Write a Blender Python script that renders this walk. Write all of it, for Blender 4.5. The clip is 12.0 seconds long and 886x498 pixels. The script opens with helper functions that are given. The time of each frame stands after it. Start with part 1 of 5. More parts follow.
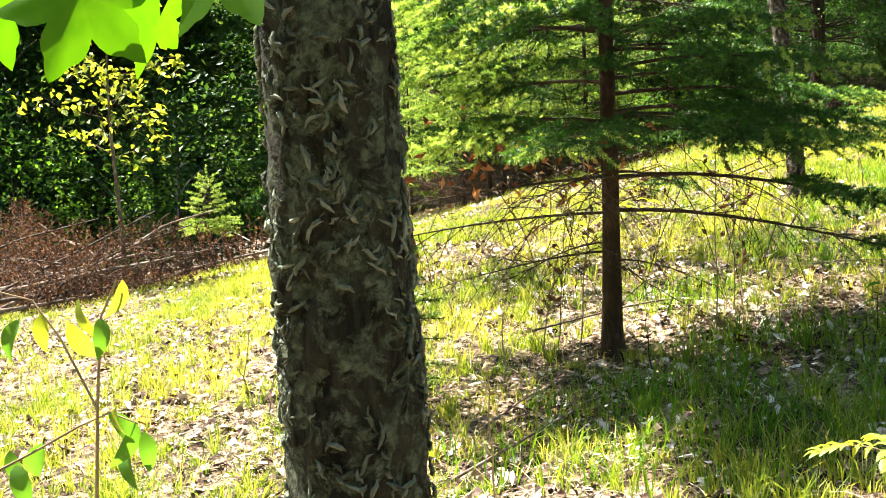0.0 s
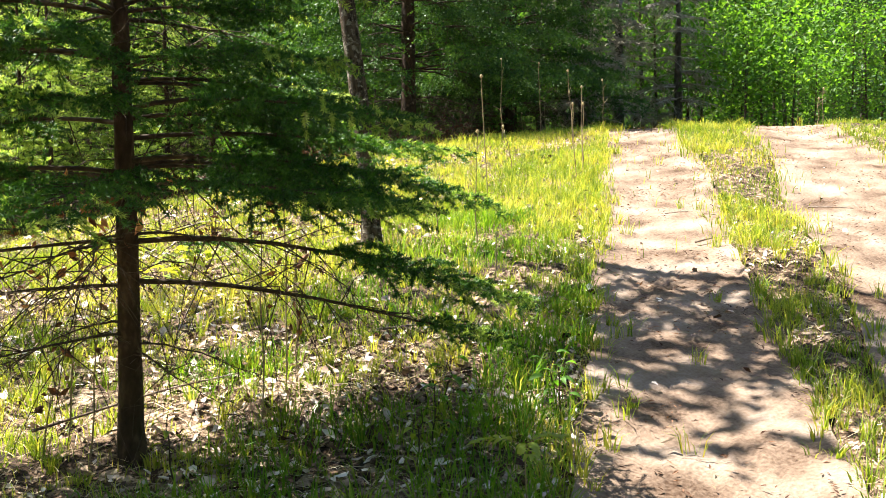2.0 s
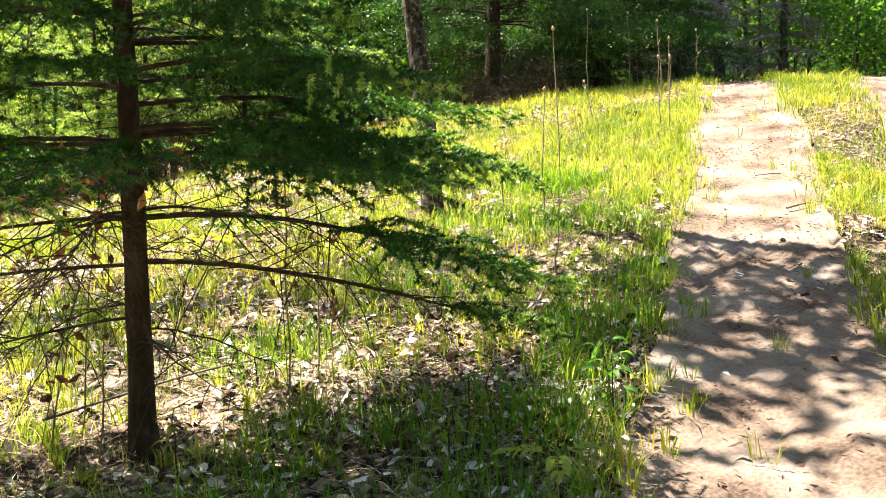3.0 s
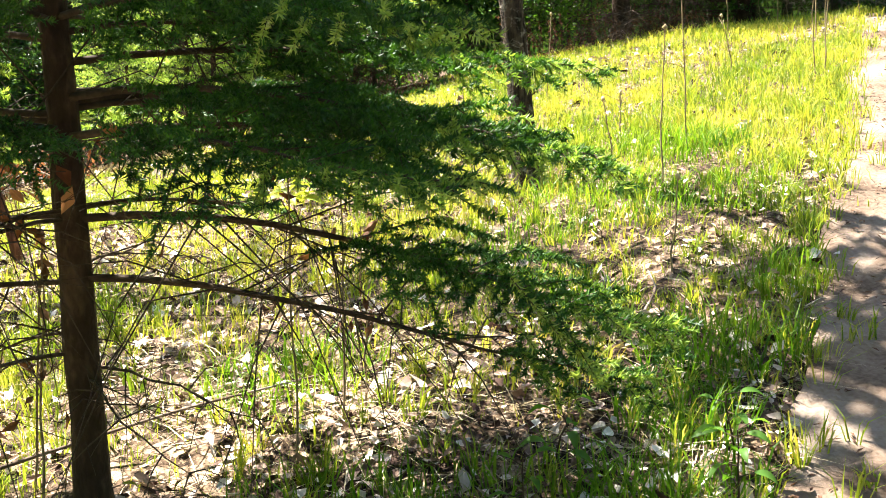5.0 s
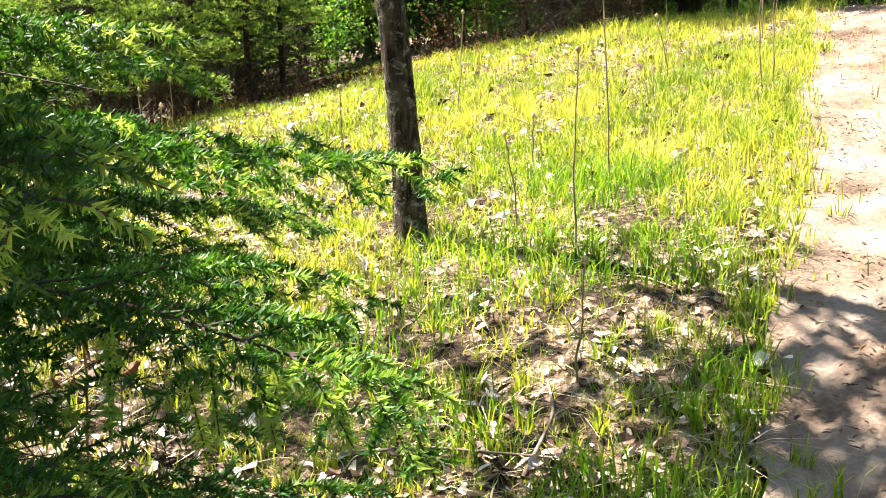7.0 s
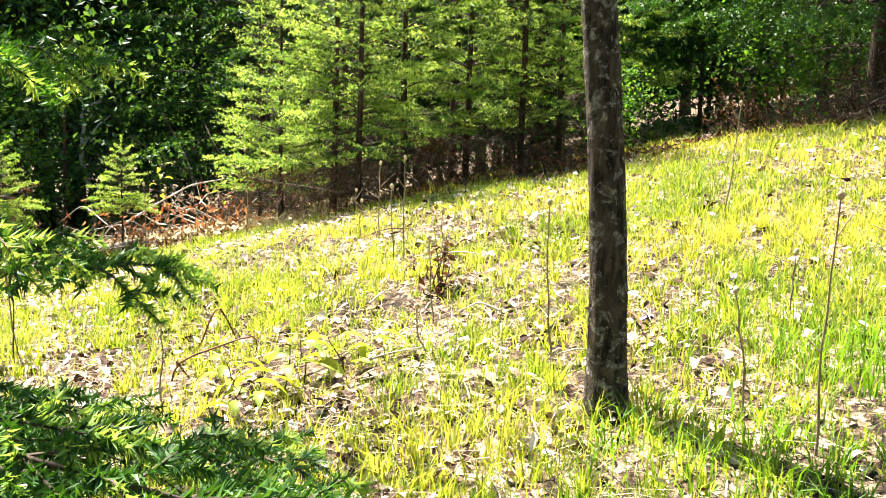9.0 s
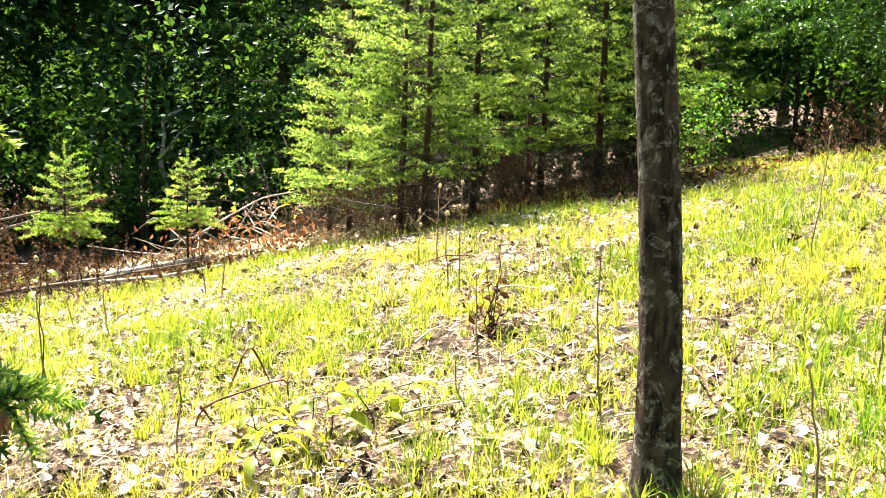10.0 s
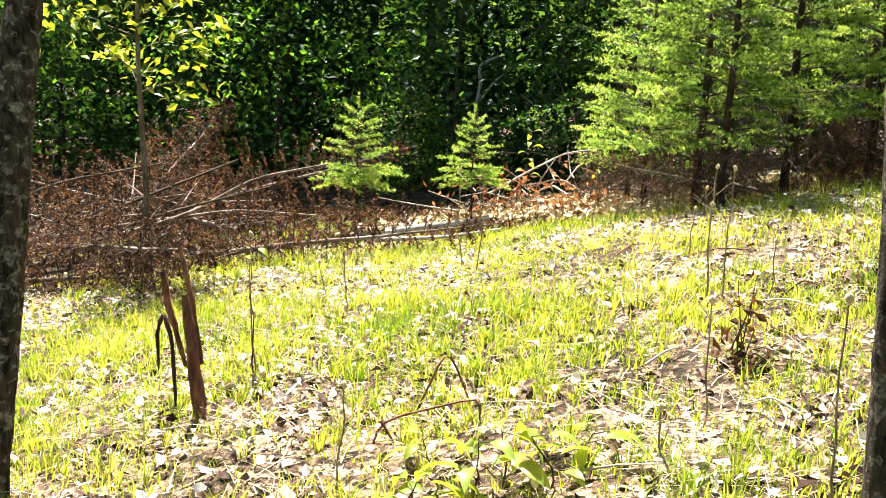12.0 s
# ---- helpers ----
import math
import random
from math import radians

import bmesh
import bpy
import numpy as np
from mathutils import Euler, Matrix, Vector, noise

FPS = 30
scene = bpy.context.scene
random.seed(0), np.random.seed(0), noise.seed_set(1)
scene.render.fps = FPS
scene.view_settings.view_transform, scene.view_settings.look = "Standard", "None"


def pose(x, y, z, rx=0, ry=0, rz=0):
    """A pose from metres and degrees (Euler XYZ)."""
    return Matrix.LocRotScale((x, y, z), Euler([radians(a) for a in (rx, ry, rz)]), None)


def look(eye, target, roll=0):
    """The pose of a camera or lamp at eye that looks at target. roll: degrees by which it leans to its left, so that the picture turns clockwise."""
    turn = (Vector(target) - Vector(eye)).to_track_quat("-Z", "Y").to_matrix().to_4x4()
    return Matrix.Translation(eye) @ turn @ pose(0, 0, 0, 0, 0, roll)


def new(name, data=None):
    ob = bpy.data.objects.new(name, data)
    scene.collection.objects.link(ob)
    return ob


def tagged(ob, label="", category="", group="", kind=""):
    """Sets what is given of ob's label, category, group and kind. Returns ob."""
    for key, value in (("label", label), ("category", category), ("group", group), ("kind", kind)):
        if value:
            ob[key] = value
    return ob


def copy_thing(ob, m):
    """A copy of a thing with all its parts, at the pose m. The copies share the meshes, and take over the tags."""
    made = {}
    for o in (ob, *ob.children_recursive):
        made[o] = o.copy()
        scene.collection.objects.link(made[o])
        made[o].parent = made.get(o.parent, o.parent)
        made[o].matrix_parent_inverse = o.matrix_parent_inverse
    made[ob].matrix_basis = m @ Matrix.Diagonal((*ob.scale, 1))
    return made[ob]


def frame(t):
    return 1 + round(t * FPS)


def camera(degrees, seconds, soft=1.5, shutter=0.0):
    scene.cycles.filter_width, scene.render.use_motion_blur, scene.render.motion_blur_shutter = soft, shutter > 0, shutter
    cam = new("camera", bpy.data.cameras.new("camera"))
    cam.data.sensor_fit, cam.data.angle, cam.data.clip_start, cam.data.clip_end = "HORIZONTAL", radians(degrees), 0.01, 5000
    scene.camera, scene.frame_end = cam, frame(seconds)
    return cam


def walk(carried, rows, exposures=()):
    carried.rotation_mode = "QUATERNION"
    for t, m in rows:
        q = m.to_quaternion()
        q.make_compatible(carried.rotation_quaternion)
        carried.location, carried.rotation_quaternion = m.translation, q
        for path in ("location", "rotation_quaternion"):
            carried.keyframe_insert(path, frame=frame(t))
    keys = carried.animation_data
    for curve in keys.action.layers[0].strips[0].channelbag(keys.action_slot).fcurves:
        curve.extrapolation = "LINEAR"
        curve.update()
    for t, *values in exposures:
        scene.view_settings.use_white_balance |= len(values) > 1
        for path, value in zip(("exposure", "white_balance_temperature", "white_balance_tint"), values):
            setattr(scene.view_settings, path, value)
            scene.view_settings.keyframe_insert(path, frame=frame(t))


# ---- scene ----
EXPO = 2.2
PATH = [
    (0.0, 0.000, -0.000, 1.551, 86.40, 2.03, -0.13),
    (0.5, 0.193, 0.185, 1.578, 86.74, 0.64, -3.83),
    (1.0, 0.320, 0.377, 1.641, 86.89, 0.35, -10.50),
    (1.5, 0.377, 0.616, 1.708, 87.17, 0.87, -16.07),
    (2.0, 0.468, 0.771, 1.736, 86.46, 0.66, -20.50),
    (2.5, 0.665, 0.941, 1.773, 85.94, 0.97, -18.46),
    (3.0, 0.817, 1.101, 1.774, 84.13, 1.18, -14.98),
    (3.2, 0.875, 1.184, 1.764, 83.79, 1.06, -14.44),
    (4.8, 1.245, 1.985, 1.838, 81.79, 1.98, -8.25),
    (5.0, 1.281, 2.077, 1.839, 80.99, 1.72, -7.66),
    (5.5, 1.378, 2.337, 1.875, 80.97, 0.92, -7.59),
    (6.0, 1.472, 2.572, 1.929, 80.58, 1.97, -10.35),
    (6.5, 1.612, 2.807, 1.989, 79.56, 1.73, -10.63),
    (6.7, 1.654, 2.870, 2.011, 79.04, 1.45, -10.68),
    (8.3, 2.038, 3.523, 2.221, 82.65, -0.14, -1.78),
    (8.5, 2.079, 3.560, 2.252, 82.52, -0.43, 1.31),
    (9.0, 2.158, 3.766, 2.249, 81.74, -1.75, 6.88),
    (9.5, 2.207, 4.019, 2.327, 81.95, -2.63, 9.68),
    (10.0, 2.272, 4.176, 2.335, 81.79, -1.98, 11.91),
    (10.5, 2.379, 4.363, 2.426, 81.78, -2.37, 18.16),
    (11.0, 2.417, 4.576, 2.412, 79.76, -2.79, 21.85),
    (11.5, 2.411, 4.804, 2.477, 79.68, -2.88, 25.05),
    (12.0, 2.469, 4.966, 2.465, 77.85, -2.22, 30.66),
]
cam = camera(45.07, 12.0, soft=1.0)
walk(cam, [(r[0], pose(*r[1:])) for r in PATH],
     exposures=[(0.0, EXPO + 0.4), (0.5, EXPO + 0.6), (1.5, EXPO + 0.2), (2.1, EXPO + 0.0), (3.0, EXPO + 0.15), (6.0, EXPO + 0.3), (6.7, EXPO + 0.25), (8.5, EXPO + 0.25), (9.5, EXPO + 0.4), (10.5, EXPO + 0.35), (12.0, EXPO + 0.2)])

# ---- light ----
SUN_AZ = math.atan2(-0.705, 0.71)      # heading of the sun from +y, towards -x
SUN_EL = radians(60)
world = bpy.data.worlds.new("sky")
scene.world = world
world.use_nodes = True
wn = world.node_tree.nodes
sky = wn.new("ShaderNodeTexSky")
sky.sky_type, sky.sun_disc = "NISHITA", False
sky.sun_elevation, sky.sun_rotation = SUN_EL, SUN_AZ
world.node_tree.links.new(sky.outputs[0], wn["Background"].inputs[0])
wn["Background"].inputs[1].default_value = 0.05
sun = new("sun", bpy.data.lights.new("sun", "SUN"))
sun.data.energy, sun.data.angle, sun.data.color = 5.0, radians(0.53), (1.0, 0.95, 0.86)
sun_from = Vector((math.sin(SUN_AZ) * math.cos(SUN_EL), math.cos(SUN_AZ) * math.cos(SUN_EL), math.sin(SUN_EL)))
sun.matrix_world = look(sun_from * 50, (0, 0, 0))
rng = np.random.default_rng(7)


# ---- materials ----
def material(name, colours, scale=8.0, rough=0.8, bump=0.3, fine=60.0, translucent=0.0, island=0.0,
             stretch=(1, 1, 1), gloss=0.3, glow=(2.1, 1.58, 0.5)):
    """Noise-mixed colours (a list of 2 or 3), fine grain and relief; island: how much single pieces differ."""
    m = bpy.data.materials.new(name)
    m.use_nodes = True
    nt = m.node_tree
    n, link = nt.nodes, nt.links.new
    p = n["Principled BSDF"]
    co = n.new("ShaderNodeTexCoord")
    mp = n.new("ShaderNodeMapping")
    mp.inputs["Scale"].default_value = stretch
    link(co.outputs["Object"], mp.inputs[0])
    big, small = n.new("ShaderNodeTexNoise"), n.new("ShaderNodeTexNoise")
    big.inputs["Scale"].default_value, small.inputs["Scale"].default_value = scale, fine
    big.inputs["Detail"].default_value, small.inputs["Detail"].default_value = 5, 3
    link(mp.outputs[0], big.inputs[0])
    link(mp.outputs[0], small.inputs[0])
    add = n.new("ShaderNodeMath")
    add.operation = "MULTIPLY_ADD"
    add.inputs[1].default_value = 0.4
    link(small.outputs[0], add.inputs[0])
    link(big.outputs[0], add.inputs[2])
    value = add.outputs[0]
    if island:
        geo = n.new("ShaderNodeNewGeometry")
        mix = n.new("ShaderNodeMath")
        mix.operation = "MULTIPLY_ADD"
        mix.inputs[1].default_value = island
        sub = n.new("ShaderNodeMath")
        sub.operation = "SUBTRACT"
        sub.inputs[1].default_value = island / 2
        link(geo.outputs["Random Per Island"], mix.inputs[0])
        link(value, sub.inputs[0])
        link(sub.outputs[0], mix.inputs[2])
        value = mix.outputs[0]
    ramp = n.new("ShaderNodeValToRGB")
    lo, hi = 0.45, 0.95
    ramp.color_ramp.elements[0].position, ramp.color_ramp.elements[1].position = lo, hi
    ramp.color_ramp.elements[0].color = (*colours[0], 1)
    ramp.color_ramp.elements[1].color = (*colours[-1], 1)
    for k, c in enumerate(colours[1:-1], 1):
        ramp.color_ramp.elements.new(lo + (hi - lo) * k / (len(colours) - 1)).color = (*c, 1)
    link(value, ramp.inputs[0])
    link(ramp.outputs[0], p.inputs["Base Color"])
    p.inputs["Roughness"].default_value = rough
    p.inputs["Specular IOR Level"].default_value = gloss
    if bump:
        b = n.new("ShaderNodeBump")
        b.inputs["Strength"].default_value, b.inputs["Distance"].default_value = bump, 0.02
        link(add.outputs[0], b.inputs["Height"])
        link(b.outputs[0], p.inputs["Normal"])
    if translucent:
        t = n.new("ShaderNodeBsdfTranslucent")
        tint = n.new("ShaderNodeMix")
        tint.data_type, tint.blend_type = "RGBA", "MULTIPLY"
        tint.inputs[0].default_value = 1.0
        tint.inputs[7].default_value = (*glow, 1)
        link(ramp.outputs[0], tint.inputs[6])
        link(tint.outputs[2], t.inputs["Color"])
        mixs = n.new("ShaderNodeMixShader")
        mixs.inputs[0].default_value = translucent
        link(p.outputs[0], mixs.inputs[1])
        link(t.outputs[0], mixs.inputs[2])
        link(mixs.outputs[0], n["Material Output"].inputs[0])
    return m


SAND = material("sand", [(0.055, 0.032, 0.02), (0.20, 0.142, 0.104), (0.30, 0.24, 0.195)], 3.2, 0.95, 1.0, 60, gloss=0.1)
GRASS = material("grass", [(0.08, 0.165, 0.018), (0.195, 0.30, 0.045), (0.40, 0.43, 0.12)], 1.2, 0.55, 0, 20, 0.5, 0.4, glow=(2.1, 1.6, 0.6))
# lush tufts are greener; part of the depth is shade put into the colour
TUFT = material("lush_grass", [(0.05, 0.14, 0.010), (0.10, 0.23, 0.020), (0.22, 0.35, 0.05)], 1.6, 0.5, 0, 20, 0.5, 0.3, glow=(1.9, 1.62, 0.5))
DRY = material("dry_grass", [(0.30, 0.21, 0.10), (0.52, 0.41, 0.24), (0.66, 0.56, 0.38)], 2, 0.8, 0, 20, 0, 0.5)
LITTER = material("dead_leaves", [(0.055, 0.024, 0.015), (0.36, 0.245, 0.19), (0.74, 0.65, 0.60)], 2, 0.8, 0, 30, 0, 0.8)
NEEDLE = material("needles", [(0.012, 0.042, 0.009), (0.034, 0.105, 0.018), (0.09, 0.21, 0.032)], 5, 0.5, 0, 25, 0.22, 0.3, glow=(1.9, 1.8, 0.45))
OLD_NEEDLE = material("old_needles", [(0.014, 0.045, 0.013), (0.042, 0.115, 0.024), (0.12, 0.24, 0.045)], 3, 0.5, 0, 15, 0.25, 0.3, glow=(1.8, 1.7, 0.5))
YOUNG_NEEDLE = material("young_needles", [(0.018, 0.055, 0.014), (0.065, 0.15, 0.027), (0.19, 0.31, 0.05)], 5, 0.5, 0, 25, 0.25, 0.35, glow=(2.1, 1.6, 0.55))
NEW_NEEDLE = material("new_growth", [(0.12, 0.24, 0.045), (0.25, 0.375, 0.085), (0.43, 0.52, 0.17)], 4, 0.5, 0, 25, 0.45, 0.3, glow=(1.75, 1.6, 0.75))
DEAD_NEEDLE = material("dead_needles", [(0.022, 0.010, 0.006), (0.095, 0.044, 0.025), (0.29, 0.16, 0.095)], 4, 0.85, 0, 25, 0.1, 0.4)
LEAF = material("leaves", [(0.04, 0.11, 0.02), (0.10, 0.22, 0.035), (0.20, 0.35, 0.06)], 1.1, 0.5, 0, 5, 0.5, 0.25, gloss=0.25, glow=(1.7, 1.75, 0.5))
MAPLE = material("lobed_leaves", [(0.05, 0.14, 0.006), (0.075, 0.19, 0.008), (0.10, 0.23, 0.012)], 9, 0.5, 0.05, 40, 0.5, 0, gloss=0.12, glow=(1.5, 1.6, 0.3))
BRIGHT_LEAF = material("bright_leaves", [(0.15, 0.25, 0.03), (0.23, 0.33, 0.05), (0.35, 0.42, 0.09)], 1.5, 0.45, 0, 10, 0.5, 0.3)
# greens darkened so the woods read as shaded; the shade is in the colour
SHADE_LEAF = material("shaded_forest_leaves", [(0.012, 0.044, 0.016), (0.032, 0.092, 0.028), (0.085, 0.18, 0.048)], 1.1, 0.5, 0, 5, 0.45, 0.3, gloss=0.22)
BARK = material("grey_bark", [(0.035, 0.027, 0.02), (0.09, 0.075, 0.055), (0.21, 0.20, 0.16)], 16, 0.9, 1.0, 70, stretch=(1, 1, 0.5))
SMOOTH_BARK = material("young_bark", [(0.035, 0.026, 0.019), (0.10, 0.075, 0.055), (0.24, 0.205, 0.165)], 13, 0.85, 0.8, 60, stretch=(1, 1, 0.3))
SPRUCE_BARK = material("spruce_bark", [(0.018, 0.010, 0.006), (0.045, 0.026, 0.016), (0.11, 0.068, 0.044)], 16, 0.9, 0.9, 70, stretch=(1, 1, 0.5))
TWIG = material("twig_bark", [(0.025, 0.016, 0.011), (0.06, 0.04, 0.026), (0.12, 0.085, 0.06)], 12, 0.85, 0.2, 60)
DEADWOOD = material("dead_wood", [(0.05, 0.03, 0.02), (0.14, 0.095, 0.07), (0.36, 0.30, 0.25)], 8, 0.85, 0.5, 60, stretch=(1, 1, 0.3), island=0.5)
PALE_WOOD = material("bleached_wood", [(0.22, 0.18, 0.14), (0.42, 0.37, 0.32), (0.60, 0.56, 0.51)], 8, 0.85, 0.5, 60, stretch=(1, 1, 0.3))
STALK = material("stalk", [(0.12, 0.085, 0.05), (0.26, 0.19, 0.11), (0.40, 0.31, 0.19)], 10, 0.8, 0, 50, island=0.3)
RED_WOOD = material("split_wood", [(0.03, 0.012, 0.007), (0.14, 0.05, 0.026), (0.38, 0.18, 0.09)], 14, 0.75, 0.5, 70, stretch=(1, 1, 0.2))
LICHEN = material("lichen", [(0.05, 0.06, 0.038), (0.12, 0.14, 0.095), (0.23, 0.25, 0.18)], 25, 0.95, 0.9, 120, island=0.4)


def lichened(name, dark, mid, pale, cover=0.52, scale=7.0):
    """Furrowed bark under patches of lichen."""
    m = bpy.data.materials.new(name)
    m.use_nodes = True
    n, link = m.node_tree.nodes, m.node_tree.links.new
    p = n["Principled BSDF"]
    co, mp = n.new("ShaderNodeTexCoord"), n.new("ShaderNodeMapping")
    mp.inputs["Scale"].default_value = (1, 1, 0.3)
    link(co.outputs["Object"], mp.inputs[0])

    def noise_of(scale, detail, rough, vector):
        t = n.new("ShaderNodeTexNoise")
        t.inputs["Scale"].default_value, t.inputs["Detail"].default_value, t.inputs["Roughness"].default_value = scale, detail, rough
        t.inputs["Distortion"].default_value = 0.6
        link(vector, t.inputs[0])
        return t.outputs[0]

    def ramp(value, stops):
        r = n.new("ShaderNodeValToRGB")
        e = r.color_ramp.elements
        e[0].position, e[0].color = stops[0][0], (*stops[0][1], 1)
        e[1].position, e[1].color = stops[-1][0], (*stops[-1][1], 1)
        for at, c in stops[1:-1]:
            e.new(at).color = (*c, 1)
        link(value, r.inputs[0])
        return r.outputs[0]

    furrow = noise_of(38, 4, 0.6, mp.outputs[0])
    bark = ramp(furrow, [(0.36, dark), (0.52, mid), (0.7, tuple(c * 1.7 for c in mid))])
    crust = noise_of(60, 5, 0.7, co.outputs["Object"])
    pale_c = ramp(crust, [(0.38, tuple(c * 0.35 for c in pale)), (0.52, tuple(c * 0.8 for c in pale)), (0.66, tuple(min(c * 1.35, 0.8) for c in pale))])
    patch = noise_of(scale, 6, 0.68, co.outputs["Object"])
    mask = ramp(patch, [(cover - 0.03, (0, 0, 0)), (cover + 0.04, (1, 1, 1))])
    mix = n.new("ShaderNodeMix")
    mix.data_type = "RGBA"
    link(mask, mix.inputs[0])
    link(bark, mix.inputs[6])
    link(pale_c, mix.inputs[7])
    link(mix.outputs[2], p.inputs["Base Color"])
    p.inputs["Roughness"].default_value, p.inputs["Specular IOR Level"].default_value = 0.95, 0.15
    total = n.new("ShaderNodeMath")
    link(furrow, total.inputs[0])
    link(crust, total.inputs[1])
    b = n.new("ShaderNodeBump")
    b.inputs["Strength"].default_value, b.inputs["Distance"].default_value = 1.0, 0.03
    link(total.outputs[0], b.inputs["Height"])
    link(b.outputs[0], p.inputs["Normal"])
    return m


def leaf_mould(name):
    """Trodden leaf fragments of many browns over dark soil."""
    m = bpy.data.materials.new(name)
    m.use_nodes = True
    n, link = m.node_tree.nodes, m.node_tree.links.new
    p = n["Principled BSDF"]
    co = n.new("ShaderNodeTexCoord")
    warp, mixv = n.new("ShaderNodeTexNoise"), n.new("ShaderNodeVectorMath")
    warp.inputs["Scale"].default_value, warp.inputs["Detail"].default_value = 35, 3
    mixv.operation = "MULTIPLY_ADD"
    mixv.inputs[1].default_value = (0.05, 0.05, 0.05)
    link(co.outputs["Object"], warp.inputs[0])
    link(warp.outputs["Color"], mixv.inputs[0])
    link(co.outputs["Object"], mixv.inputs[2])
    heights, tones = [], []
    for scale in (26, 61):
        v = n.new("ShaderNodeTexVoronoi")
        v.inputs["Scale"].default_value = scale
        link(mixv.outputs[0], v.inputs["Vector"])
        one = n.new("ShaderNodeSeparateColor")
        link(v.outputs["Color"], one.inputs[0])
        heights.append(v.outputs["Distance"])
        tones.append(one.outputs[0])
    big = n.new("ShaderNodeTexNoise")
    big.inputs["Scale"].default_value, big.inputs["Detail"].default_value = 1.6, 4
    link(co.outputs["Object"], big.inputs[0])
    mean, shift = n.new("ShaderNodeMath"), n.new("ShaderNodeMath")
    mean.operation = shift.operation = "MULTIPLY_ADD"
    mean.inputs[1].default_value, shift.inputs[1].default_value = 0.3, 0.25
    half = n.new("ShaderNodeMath")
    half.operation = "MULTIPLY"
    half.inputs[1].default_value = 0.5
    link(big.outputs[0], half.inputs[0])
    link(tones[0], mean.inputs[0])
    link(tones[1], shift.inputs[0])
    link(mean.outputs[0], shift.inputs[2])
    link(half.outputs[0], mean.inputs[2])
    r = n.new("ShaderNodeValToRGB")
    e = r.color_ramp.elements
    e[0].position, e[0].color = 0.36, (0.018, 0.011, 0.007, 1)
    e[1].position, e[1].color = 0.78, (0.42, 0.32, 0.23, 1)
    e.new(0.50).color = (0.075, 0.047, 0.028, 1)
    e.new(0.62).color = (0.20, 0.135, 0.088, 1)
    link(shift.outputs[0], r.inputs[0])
    link(r.outputs[0], p.inputs["Base Color"])
    p.inputs["Roughness"].default_value, p.inputs["Specular IOR Level"].default_value = 0.9, 0.15
    b = n.new("ShaderNodeBump")
    b.inputs["Strength"].default_value, b.inputs["Distance"].default_value = 1.0, 0.02
    link(heights[0], b.inputs["Height"])
    link(b.outputs[0], p.inputs["Normal"])
    return m


MOULD = leaf_mould("leaf_mould")
LICHEN_BARK = lichened("lichened_bark", (0.009, 0.009, 0.005), (0.045, 0.043, 0.028), (0.14, 0.165, 0.10), 0.505, 24)
MOTTLED_BARK = lichened("mottled_bark", (0.016, 0.012, 0.008), (0.08, 0.06, 0.042), (0.36, 0.32, 0.26), 0.555, 24)


# ---- mesh helpers ----
def hz(x, y):
    """Height of the ground."""
    u = 2 + 6 * np.tanh((np.asarray(x, float) - 2) / 6)
    v = 6 + 9 * np.tanh((np.asarray(y, float) - 6) / 9)
    over = 0.5 * np.asarray(x, float) + 0.86 * np.asarray(y, float) - 12.6
    over = 0.5 * np.log1p(np.exp(np.clip(over / 0.5, -30, 30))) * (over < 14) + (over >= 14) * over
    return (-0.17 * 4 * np.tanh(over / 4) - 0.0844 + 0.01934 * u + 0.19957 * v - 0.00631 * u * u + 0.02221 * u * v - 0.00826 * v * v
            + 0.065 * np.exp(-((x - 2.8) ** 2 + (y - 6.7) ** 2) / 1.3) + 0.075 * np.exp(-((x - 0.9) ** 2 / 4 + (y - 10.2) ** 2 / 2.5))
            + 0.02 * np.sin(1.7 * x + 0.6 * y) * np.sin(1.3 * y - 0.5 * x) + 0.008 * np.sin(5.1 * x) * np.sin(4.3 * y + 1))


def lumps(x, y, s=1.0):
    """A smooth field from about -1 to 1, for patches."""
    x, y = x * s, y * s
    return (np.sin(1.9 * x + 1.1 * y + 0.4) + np.sin(-1.3 * x + 2.3 * y + 2.0) + np.sin(3.7 * x - 0.8 * y) * 0.6
            + np.sin(0.9 * x + 4.1 * y + 1.2) * 0.6) / 2.6


def track_left(y):
    return 2.10 + 0.575 * (y - 3.91) + 0.03 * np.sin(2.1 * y) * np.sin(0.9 * y) + 0.025 * np.sin(7.3 * y) * np.sin(3.1 * y + 1) + 0.02 * np.sin(23 * y + 3 * np.sin(5 * y))


def strip_left(y):
    return 3.87 + 0.55 * (y - 5.27) + 0.04 * np.sin(1.7 * y + 1) + 0.025 * np.sin(6.1 * y) * np.sin(2.3 * y) + 0.012 * np.sin(19 * y + 3 * np.sin(4 * y))


def strip_right(y):
    return 4.49 + 0.61 * (y - 5.55) + 0.05 * np.sin(2.3 * y + 2)


def track_right(y):
    return 5.6 + 0.62 * (y - 5.55) + 0.08 * np.sin(1.9 * y)


def on_track(x, y):
    return ((x > track_left(y)) & (x < strip_left(y))) | ((x > strip_right(y)) & (x < track_right(y)))


